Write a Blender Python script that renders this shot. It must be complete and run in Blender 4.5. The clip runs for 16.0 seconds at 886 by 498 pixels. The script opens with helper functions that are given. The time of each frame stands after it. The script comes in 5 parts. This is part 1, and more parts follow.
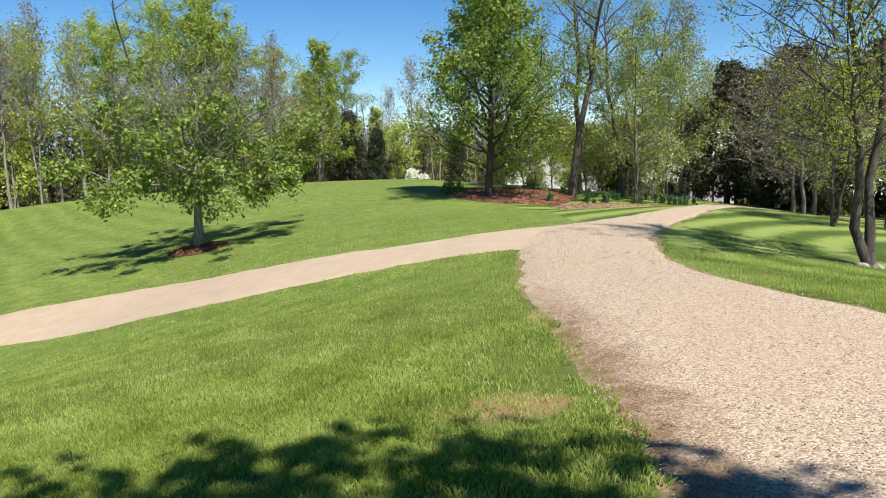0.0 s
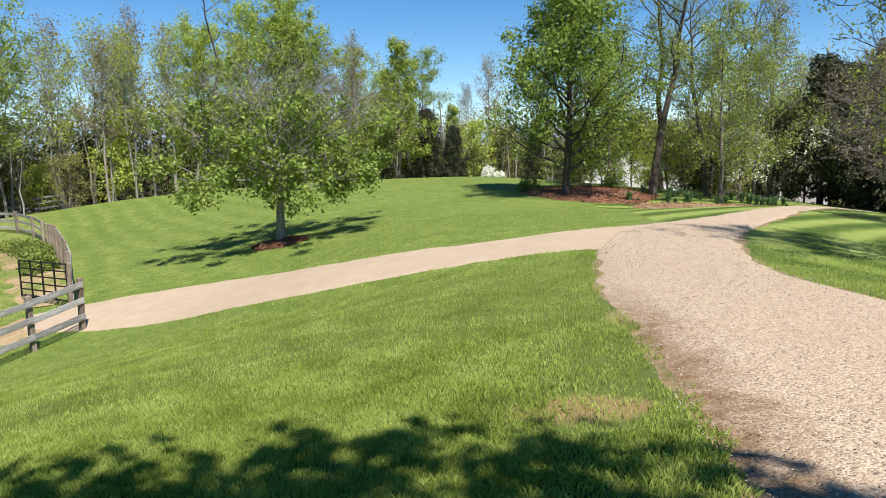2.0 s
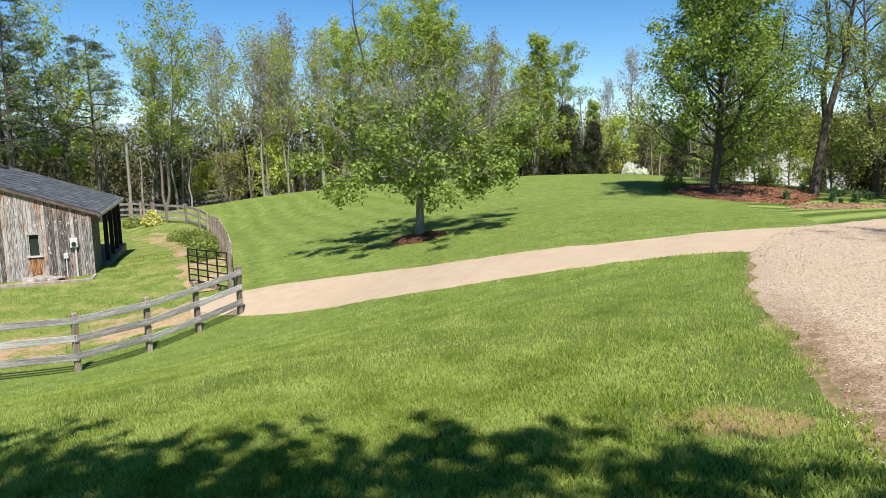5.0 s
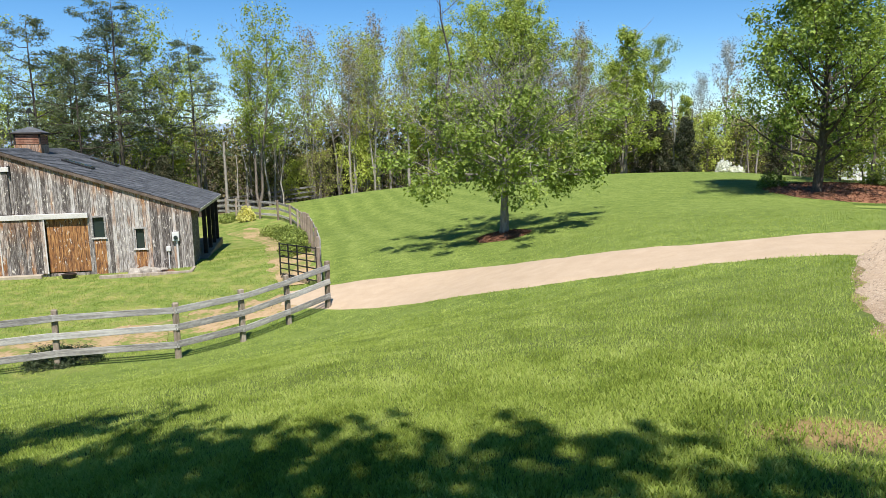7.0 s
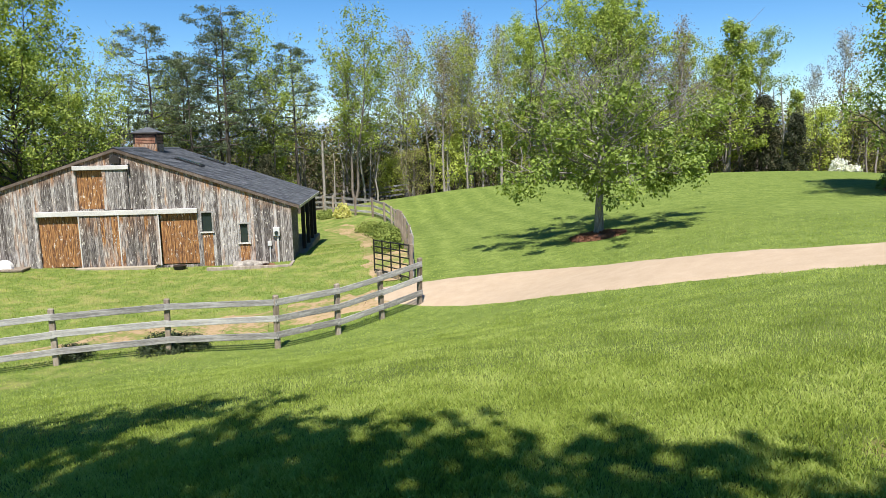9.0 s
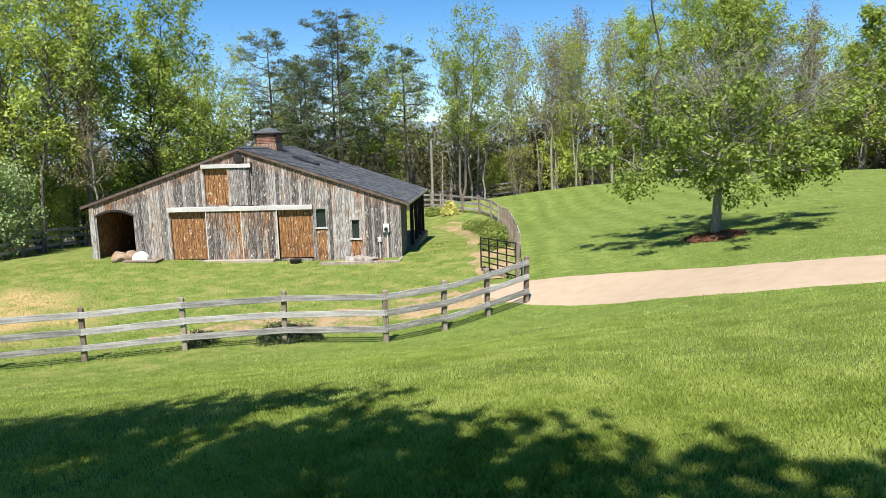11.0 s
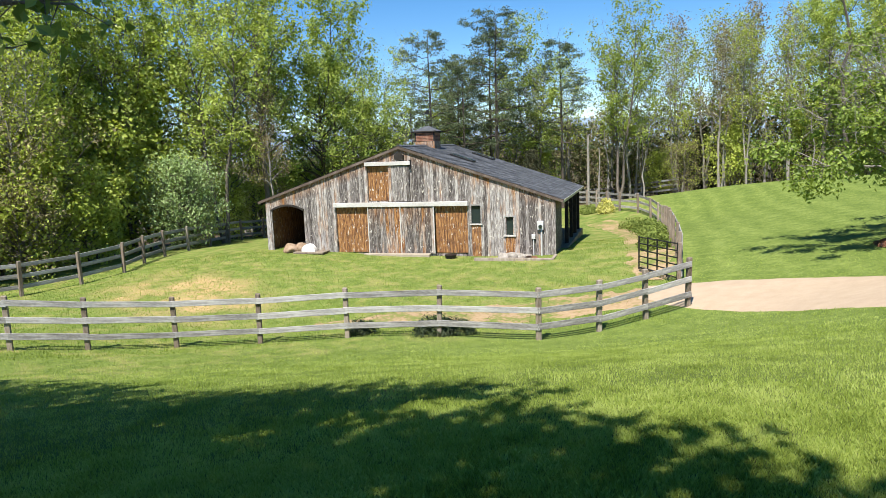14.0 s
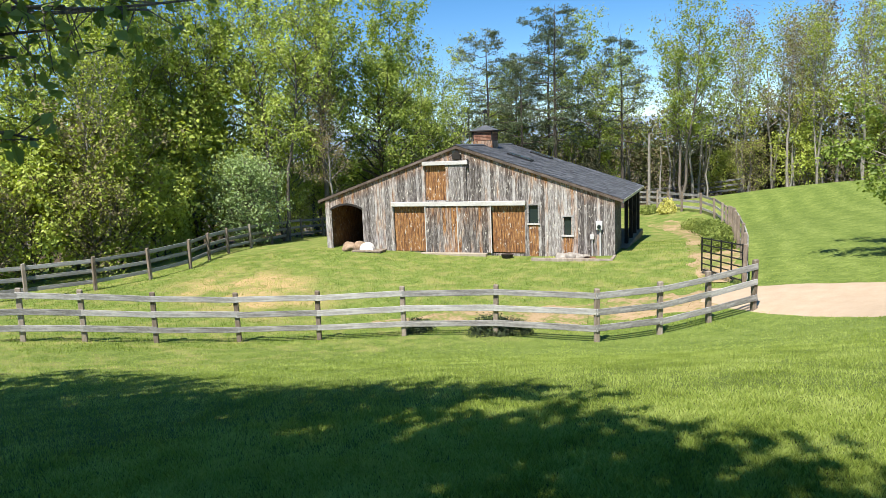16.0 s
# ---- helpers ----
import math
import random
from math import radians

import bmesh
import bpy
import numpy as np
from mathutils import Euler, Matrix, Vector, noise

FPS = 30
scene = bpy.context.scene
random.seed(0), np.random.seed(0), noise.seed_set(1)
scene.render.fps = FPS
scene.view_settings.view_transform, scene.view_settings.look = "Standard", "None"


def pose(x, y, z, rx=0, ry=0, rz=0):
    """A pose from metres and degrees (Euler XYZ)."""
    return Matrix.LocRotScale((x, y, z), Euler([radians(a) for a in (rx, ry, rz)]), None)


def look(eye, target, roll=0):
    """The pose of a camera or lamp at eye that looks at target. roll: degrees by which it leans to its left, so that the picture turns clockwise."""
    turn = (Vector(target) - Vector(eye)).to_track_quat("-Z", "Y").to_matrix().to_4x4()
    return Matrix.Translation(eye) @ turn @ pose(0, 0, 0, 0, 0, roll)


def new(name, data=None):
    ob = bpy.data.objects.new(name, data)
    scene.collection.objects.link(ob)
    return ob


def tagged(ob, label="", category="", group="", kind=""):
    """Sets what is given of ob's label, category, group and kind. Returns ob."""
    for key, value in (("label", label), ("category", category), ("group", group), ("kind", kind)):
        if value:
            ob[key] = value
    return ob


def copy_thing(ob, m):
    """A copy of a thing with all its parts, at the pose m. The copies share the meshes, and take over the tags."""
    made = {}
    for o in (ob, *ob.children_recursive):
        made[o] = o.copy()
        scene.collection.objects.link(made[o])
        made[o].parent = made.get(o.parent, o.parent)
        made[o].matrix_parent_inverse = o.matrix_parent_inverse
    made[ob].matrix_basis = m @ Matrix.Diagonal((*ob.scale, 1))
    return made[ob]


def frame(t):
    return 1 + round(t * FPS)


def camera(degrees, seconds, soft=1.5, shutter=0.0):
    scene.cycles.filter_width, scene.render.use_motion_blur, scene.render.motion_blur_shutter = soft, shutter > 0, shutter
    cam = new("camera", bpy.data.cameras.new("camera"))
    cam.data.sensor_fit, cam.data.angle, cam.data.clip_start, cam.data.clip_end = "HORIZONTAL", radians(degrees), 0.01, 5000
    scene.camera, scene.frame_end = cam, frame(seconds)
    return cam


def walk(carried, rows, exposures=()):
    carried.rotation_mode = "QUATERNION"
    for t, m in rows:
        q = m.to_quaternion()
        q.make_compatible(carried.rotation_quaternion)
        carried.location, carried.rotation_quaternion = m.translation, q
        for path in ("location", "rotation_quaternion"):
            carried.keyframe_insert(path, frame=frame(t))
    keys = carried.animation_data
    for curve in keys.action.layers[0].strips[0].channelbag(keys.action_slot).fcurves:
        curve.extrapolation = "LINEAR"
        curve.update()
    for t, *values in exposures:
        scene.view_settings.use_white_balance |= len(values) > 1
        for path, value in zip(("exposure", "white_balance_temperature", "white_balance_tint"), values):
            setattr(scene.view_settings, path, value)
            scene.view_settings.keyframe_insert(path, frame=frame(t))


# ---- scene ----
cam = camera(65.7, 16.0, soft=0.5)
EYE = 1.6
ROWS = [
    (0.0, 0.001, -0.000, -0.29, -8.17, 0.73),
    (0.5, -0.003, -0.000, 0.71, -8.19, 0.64),
    (1.0, -0.009, -0.000, 2.30, -8.24, 0.62),
    (1.5, -0.017, -0.001, 4.14, -8.28, 0.57),
    (2.0, -0.025, -0.001, 5.99, -8.31, 0.60),
    (2.5, -0.033, -0.002, 7.97, -8.33, 0.67),
    (3.0, -0.041, -0.004, 10.02, -8.36, 0.69),
    (3.5, -0.049, -0.005, 11.87, -8.37, 0.71),
    (4.0, -0.056, -0.007, 13.67, -8.38, 0.77),
    (6.5, -0.091, -0.018, 22.59, -8.49, 1.00),
    (7.0, -0.097, -0.021, 24.28, -8.49, 1.06),
    (7.5, -0.104, -0.024, 26.10, -8.49, 1.08),
    (8.0, -0.111, -0.028, 28.06, -8.51, 1.17),
    (8.5, -0.118, -0.031, 29.93, -8.50, 1.18),
    (11.0, -0.154, -0.057, 40.77, -8.45, 1.59),
    (11.5, -0.161, -0.063, 43.00, -8.45, 1.71),
    (12.0, -0.168, -0.070, 45.38, -8.41, 1.75),
    (12.5, -0.175, -0.077, 47.69, -8.39, 1.87),
    (13.0, -0.181, -0.084, 49.97, -8.35, 1.98),
    (13.5, -0.186, -0.090, 51.90, -8.31, 2.01),
    (14.0, -0.190, -0.096, 53.50, -8.28, 2.13),
    (14.5, -0.193, -0.101, 54.97, -8.24, 2.14),
    (15.0, -0.196, -0.105, 56.32, -8.21, 2.18),
    (15.5, -0.199, -0.109, 57.38, -8.17, 2.24),
    (16.0, -0.201, -0.112, 58.22, -8.15, 2.29),
]
walk(cam, [(t, pose(x, y, EYE, 90 + pitch, roll, yaw)) for t, x, y, yaw, pitch, roll in ROWS], [(0.0, 0.70), (16.0, 0.94)])

# ---- world and sun ----
SUN_EL, SUN_DIR = 58.0, Vector((0.50, -0.866))
world = bpy.data.worlds.new("world")
scene.world = world
world.use_nodes = True
wt = world.node_tree
sky = wt.nodes.new("ShaderNodeTexSky")
sky.sky_type, sky.sun_disc = "NISHITA", False
sky.sun_elevation, sky.sun_rotation = radians(SUN_EL), math.atan2(SUN_DIR.x, SUN_DIR.y)
sky.air_density, sky.dust_density, sky.ozone_density = 0.8, 0.0, 2.2
tone = wt.nodes.new("ShaderNodeHueSaturation")
tone.inputs["Saturation"].default_value = 1.32
wt.links.new(sky.outputs["Color"], tone.inputs["Color"])
wt.links.new(tone.outputs["Color"], wt.nodes["Background"].inputs["Color"])
wt.nodes["Background"].inputs["Strength"].default_value = 0.088
sun = new("sun", bpy.data.lights.new("sun", "SUN"))
sun.data.energy, sun.data.angle, sun.data.color = 5.0, radians(0.53), (1.0, 0.955, 0.86)
ce = math.cos(radians(SUN_EL))
sd = Vector((SUN_DIR.normalized().x * ce, SUN_DIR.normalized().y * ce, math.sin(radians(SUN_EL))))
sun.matrix_world = look(sd * 80, (0, 0, 0))


# ---- materials ----
def nodes_of(name):
    m = bpy.data.materials.new(name)
    m.use_nodes = True
    return m, m.node_tree.nodes, m.node_tree.links


def rgba(c):
    return (c[0], c[1], c[2], 1.0)


def ramp_node(n, stops):
    r = n.new("ShaderNodeValToRGB")
    while len(r.color_ramp.elements) < len(stops):
        r.color_ramp.elements.new(0.5)
    for e, (p, c) in zip(r.color_ramp.elements, stops):
        e.position, e.color = p, rgba(c)
    return r


def noise_node(n, l, scale, detail=4.0, coords=None, stretch=None, rough=0.55):
    t = n.new("ShaderNodeTexNoise")
    t.inputs["Scale"].default_value, t.inputs["Detail"].default_value = scale, detail
    t.inputs["Roughness"].default_value = rough
    if coords is not None:
        if stretch:
            mp = n.new("ShaderNodeMapping")
            mp.inputs["Scale"].default_value = stretch
            l.new(coords, mp.inputs["Vector"])
            coords = mp.outputs["Vector"]
        l.new(coords, t.inputs["Vector"])
    return t


def math_node(n, l, op, a, b=None, clamp=False):
    q = n.new("ShaderNodeMath")
    q.operation, q.use_clamp = op, clamp
    for i, s in enumerate((a, b)):
        if s is None:
            continue
        if isinstance(s, (int, float)):
            q.inputs[i].default_value = s
        else:
            l.new(s, q.inputs[i])
    return q.outputs[0]


def mix_node(n, l, fac, a, b, kind="MIX"):
    q = n.new("ShaderNodeMixRGB")
    q.blend_type = kind
    for i, s in zip((0, 1, 2), (fac, a, b)):
        if isinstance(s, (int, float)):
            q.inputs[i].default_value = s
        elif isinstance(s, tuple):
            q.inputs[i].default_value = rgba(s)
        else:
            l.new(s, q.inputs[i])
    return q.outputs[0]


def surface(name, stops, scale=3.0, fine=40.0, rough=0.85, bump=0.3, bump_dist=0.01, metal=0.0, stretch=None, island=0.0, obj=0.0, spec=0.3):
    """A mottled surface: a colour ramp driven by two scales of noise, with fine relief."""
    m, n, l = nodes_of(name)
    b = n["Principled BSDF"]
    co = n.new("ShaderNodeTexCoord").outputs["Object"]
    a = noise_node(n, l, scale, 5, co, stretch)
    f = noise_node(n, l, fine, 3, co, stretch)
    v = math_node(n, l, "ADD", math_node(n, l, "MULTIPLY", a.outputs[0], 0.62), math_node(n, l, "MULTIPLY", f.outputs[0], 0.38))
    if island:
        g = n.new("ShaderNodeNewGeometry").outputs["Random Per Island"]
        v = math_node(n, l, "ADD", v, math_node(n, l, "MULTIPLY", math_node(n, l, "SUBTRACT", g, 0.5), island))
    if obj:
        g = n.new("ShaderNodeObjectInfo").outputs["Random"]
        v = math_node(n, l, "ADD", v, math_node(n, l, "MULTIPLY", math_node(n, l, "SUBTRACT", g, 0.5), obj))
    r = ramp_node(n, stops)
    l.new(v, r.inputs[0])
    l.new(r.outputs[0], b.inputs["Base Color"])
    b.inputs["Roughness"].default_value, b.inputs["Metallic"].default_value = rough, metal
    b.inputs["Specular IOR Level"].default_value = spec
    if bump:
        bn = n.new("ShaderNodeBump")
        bn.inputs["Strength"].default_value, bn.inputs["Distance"].default_value = bump, bump_dist
        l.new(v, bn.inputs["Height"])
        l.new(bn.outputs[0], b.inputs["Normal"])
    return m


def leaf_material(name, dark, mid, light, through_light=0.35, gloss=0.45):
    """Leaves: each one its own tone, part of the light passing through."""
    m, n, l = nodes_of(name)
    b = n["Principled BSDF"]
    g = n.new("ShaderNodeNewGeometry").outputs["Random Per Island"]
    co = n.new("ShaderNodeTexCoord").outputs["Object"]
    patch = noise_node(n, l, 1.3, 3, co, rough=0.65)
    o = n.new("ShaderNodeObjectInfo").outputs["Random"]
    v = math_node(n, l, "ADD", math_node(n, l, "MULTIPLY", g, 0.45), math_node(n, l, "MULTIPLY_ADD", patch.outputs[0], 1.3))
    v.node.inputs[1].links[0].from_node.inputs[2].default_value = -0.35
    v = math_node(n, l, "ADD", v, math_node(n, l, "MULTIPLY", math_node(n, l, "SUBTRACT", o, 0.5), 0.3))
    r = ramp_node(n, [(0.15, dark), (0.5, mid), (0.9, light)])
    l.new(v, r.inputs[0])
    l.new(r.outputs[0], b.inputs["Base Color"])
    b.inputs["Roughness"].default_value = gloss
    b.inputs["Specular IOR Level"].default_value = 0.25
    tr = n.new("ShaderNodeBsdfTranslucent")
    l.new(mix_node(n, l, 1.0, r.outputs[0], (1.25, 1.3, 0.55), "MULTIPLY"), tr.inputs["Color"])
    mx = n.new("ShaderNodeMixShader")
    mx.inputs[0].default_value = through_light * 0.8
    l.new(b.outputs[0], mx.inputs[1])
    l.new(tr.outputs[0], mx.inputs[2])
    l.new(mx.outputs[0], n["Material Output"].inputs["Surface"])
    return m


def lawn_material():
    m, n, l = nodes_of("lawn")
    b = n["Principled BSDF"]
    co = n.new("ShaderNodeTexCoord").outputs["Object"]
    sx = n.new("ShaderNodeSeparateXYZ")
    l.new(co, sx.inputs[0])
    x, y = sx.outputs[0], sx.outputs[1]
    warp = noise_node(n, l, 0.06, 2, co)
    # mowing passes: straight ones over the hill, rings round the far side of the island
    side = math_node(n, l, "ADD", math_node(n, l, "MULTIPLY", x, 0.80), math_node(n, l, "MULTIPLY", y, 0.60))
    side = math_node(n, l, "ADD", side, math_node(n, l, "MULTIPLY", warp.outputs[0], 5.0))
    dx, dy = math_node(n, l, "SUBTRACT", x, 12.5), math_node(n, l, "SUBTRACT", y, 12.0)
    ring = math_node(n, l, "SQRT", math_node(n, l, "ADD", math_node(n, l, "MULTIPLY", dx, dx), math_node(n, l, "MULTIPLY", dy, dy)))
    pick = math_node(n, l, "GREATER_THAN", x, 3.4)
    phase = mix_node(n, l, pick, math_node(n, l, "MULTIPLY", side, 4.4), math_node(n, l, "MULTIPLY", ring, 4.2))
    stripe = math_node(n, l, "MULTIPLY_ADD", math_node(n, l, "SINE", phase), 0.5)
    n[stripe.node.name].inputs[2].default_value = 0.5
    straight = math_node(n, l, "ADD", math_node(n, l, "MULTIPLY", x, 0.789), math_node(n, l, "MULTIPLY", y, 0.615))
    mown = math_node(n, l, "MULTIPLY", math_node(n, l, "SUBTRACT", straight, 0.6), 0.8, True)
    fade = math_node(n, l, "MULTIPLY", math_node(n, l, "SUBTRACT", -5.0, x), 0.12, True)
    fade = math_node(n, l, "MAXIMUM", math_node(n, l, "MULTIPLY", fade, 0.32), math_node(n, l, "MULTIPLY", pick, 2.4))
    stripe = math_node(n, l, "ADD", math_node(n, l, "MULTIPLY", math_node(n, l, "MULTIPLY", math_node(n, l, "SUBTRACT", stripe, 0.5), mown), fade), 0.5)
    big, mid_, fine = noise_node(n, l, 0.25, 3, co), noise_node(n, l, 2.2, 5, co), noise_node(n, l, 38.0, 4, co, rough=0.7)
    v = math_node(n, l, "ADD", math_node(n, l, "MULTIPLY", mid_.outputs[0], 0.42), math_node(n, l, "ADD", math_node(n, l, "MULTIPLY", fine.outputs[0], 0.56), -0.11))
    v = math_node(n, l, "ADD", v, math_node(n, l, "MULTIPLY", big.outputs[0], 0.16))
    v = math_node(n, l, "ADD", v, math_node(n, l, "MULTIPLY", stripe, 0.24))
    tuft = noise_node(n, l, 8.0, 4, co, rough=0.65)
    v = math_node(n, l, "ADD", v, math_node(n, l, "MULTIPLY", math_node(n, l, "SUBTRACT", tuft.outputs[0], 0.5), 0.62))
    r = ramp_node(n, [(0.34, (0.058, 0.095, 0.018)), (0.56, (0.128, 0.176, 0.036)), (0.80, (0.225, 0.275, 0.072))])
    l.new(v, r.inputs[0])
    # ground round the viewer darkened: shade between the blades put into the colour
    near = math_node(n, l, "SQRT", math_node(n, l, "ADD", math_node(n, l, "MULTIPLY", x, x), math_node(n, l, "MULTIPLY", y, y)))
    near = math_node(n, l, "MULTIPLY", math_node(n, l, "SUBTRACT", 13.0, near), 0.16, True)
    shaded_thatch = mix_node(n, l, fine.outputs[0], (0.045, 0.065, 0.014), (0.125, 0.145, 0.04))
    turf = mix_node(n, l, math_node(n, l, "MULTIPLY", near, 0.65), r.outputs[0], shaded_thatch)
    # straw-dry patch in the paddock and a thin scatter of yellow elsewhere in it
    ddx, ddy = math_node(n, l, "SUBTRACT", x, -25.0), math_node(n, l, "SUBTRACT", y, 6.6)
    dd = math_node(n, l, "ADD", math_node(n, l, "MULTIPLY", math_node(n, l, "MULTIPLY", ddx, ddx), 0.032), math_node(n, l, "MULTIPLY", math_node(n, l, "MULTIPLY", ddy, ddy), 0.10))
    core = math_node(n, l, "SUBTRACT", 1.0, dd, True)
    dry = noise_node(n, l, 0.7, 5, co)
    dryv = math_node(n, l, "MULTIPLY", core, math_node(n, l, "MULTIPLY_ADD", dry.outputs[0], 6.5), True)
    n[dryv.node.inputs[1].links[0].from_node.name].inputs[2].default_value = -2.45
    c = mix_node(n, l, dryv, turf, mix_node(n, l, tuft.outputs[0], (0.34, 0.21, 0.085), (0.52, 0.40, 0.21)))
    # rough pasture inside the paddock, yellower and patchy
    rough_ = math_node(n, l, "MULTIPLY", math_node(n, l, "SUBTRACT", 1.0, mown), math_node(n, l, "MULTIPLY", math_node(n, l, "SUBTRACT", -12.5, x), 0.5, True))
    yel = noise_node(n, l, 1.3, 5, co, rough=0.65)
    yv = math_node(n, l, "MULTIPLY", math_node(n, l, "SUBTRACT", yel.outputs[0], 0.47), 6.0, True)
    c = mix_node(n, l, math_node(n, l, "MULTIPLY", math_node(n, l, "MULTIPLY", rough_, yv), 0.75), c, (0.27, 0.245, 0.09))
    # bare clay showing through worn turf beside the drive
    bx, by = math_node(n, l, "SUBTRACT", x, 0.35), math_node(n, l, "SUBTRACT", y, 4.25)
    bd = math_node(n, l, "ADD", math_node(n, l, "MULTIPLY", math_node(n, l, "MULTIPLY", bx, bx), 2.4), math_node(n, l, "MULTIPLY", math_node(n, l, "MULTIPLY", by, by), 9.0))
    bare = math_node(n, l, "MULTIPLY", math_node(n, l, "SUBTRACT", math_node(n, l, "MULTIPLY", yel.outputs[0], 1.5), bd), 2.0, True)
    c = mix_node(n, l, math_node(n, l, "MULTIPLY", bare, 0.7), c, mix_node(n, l, fine.outputs[0], (0.20, 0.115, 0.055), (0.42, 0.27, 0.15)))
    # leaf litter under the woods
    wx, wy = math_node(n, l, "SUBTRACT", x, -11.0), math_node(n, l, "SUBTRACT", y, 21.0)
    wd = math_node(n, l, "SQRT", math_node(n, l, "ADD", math_node(n, l, "MULTIPLY", wx, wx), math_node(n, l, "MULTIPLY", wy, wy)))
    wd = math_node(n, l, "ADD", wd, math_node(n, l, "MULTIPLY", big.outputs[0], 5.0))
    woods = math_node(n, l, "MULTIPLY", math_node(n, l, "SUBTRACT", wd, 37.5), 0.6, True)
    litter = ramp_node(n, [(0.35, (0.035, 0.026, 0.016)), (0.65, (0.12, 0.088, 0.055))])
    l.new(mid_.outputs[0], litter.inputs[0])
    c = mix_node(n, l, woods, c, litter.outputs[0])
    l.new(c, b.inputs["Base Color"])
    b.inputs["Roughness"].default_value = 0.9
    b.inputs["Specular IOR Level"].default_value = 0.15
    bn = n.new("ShaderNodeBump")
    bn.inputs["Strength"].default_value, bn.inputs["Distance"].default_value = 0.55, 0.05
    l.new(fine.outputs[0], bn.inputs["Height"])
    l.new(bn.outputs[0], b.inputs["Normal"])
    return m


def gravel_material():
    m, n, l = nodes_of("gravel")
    b = n["Principled BSDF"]
    co = n.new("ShaderNodeTexCoord").outputs["Object"]
    vo = n.new("ShaderNodeTexVoronoi")
    vo.inputs["Scale"].default_value = 70.0
    l.new(co, vo.inputs["Vector"])
    bw = n.new("ShaderNodeRGBToBW")
    l.new(vo.outputs["Color"], bw.inputs[0])
    r = ramp_node(n, [(0.1, (0.19, 0.140, 0.097)), (0.45, (0.375, 0.279, 0.197)), (0.9, (0.55, 0.44, 0.335))])
    l.new(bw.outputs[0], r.inputs[0])
    a, c = noise_node(n, l, 0.55, 4, co), noise_node(n, l, 5.0, 4, co)
    dirt = math_node(n, l, "MULTIPLY_ADD", math_node(n, l, "ADD", math_node(n, l, "MULTIPLY", a.outputs[0], 0.65), math_node(n, l, "MULTIPLY", c.outputs[0], 0.35)), 3.0, True)
    dirt.node.inputs[2].default_value = -1.25
    col = mix_node(n, l, math_node(n, l, "MULTIPLY", dirt, 0.55), r.outputs[0], (0.39, 0.282, 0.185))
    # brown soil showing through along the near grass edge
    sx = n.new("ShaderNodeSeparateXYZ")
    l.new(co, sx.inputs[0])
    patchy = noise_node(n, l, 2.6, 5, co, rough=0.7)
    reach = math_node(n, l, "ADD", math_node(n, l, "SUBTRACT", 1.05, sx.outputs[0]), math_node(n, l, "MULTIPLY", patchy.outputs[0], 1.15))
    rim = math_node(n, l, "MULTIPLY", reach, 2.2, True)
    rim = math_node(n, l, "MULTIPLY", rim, math_node(n, l, "MULTIPLY", math_node(n, l, "SUBTRACT", 8.6, sx.outputs[1]), 0.4, True))
    rim = math_node(n, l, "MULTIPLY", rim, math_node(n, l, "MULTIPLY", c.outputs[0], 1.8), True)
    soil = mix_node(n, l, math_node(n, l, "MULTIPLY", bw.outputs[0], 0.7), (0.10, 0.058, 0.028), (0.34, 0.215, 0.115))
    only = math_node(n, l, "GREATER_THAN", sx.outputs[0], 0.2)
    col = mix_node(n, l, math_node(n, l, "MULTIPLY", rim, only), col, soil)
    l.new(col, b.inputs["Base Color"])
    b.inputs["Roughness"].default_value = 0.92
    bn = n.new("ShaderNodeBump")
    bn.inputs["Strength"].default_value, bn.inputs["Distance"].default_value = 0.6, 0.012
    bn.invert = True
    l.new(vo.outputs["Distance"], bn.inputs["Height"])
    l.new(bn.outputs[0], b.inputs["Normal"])
    return m


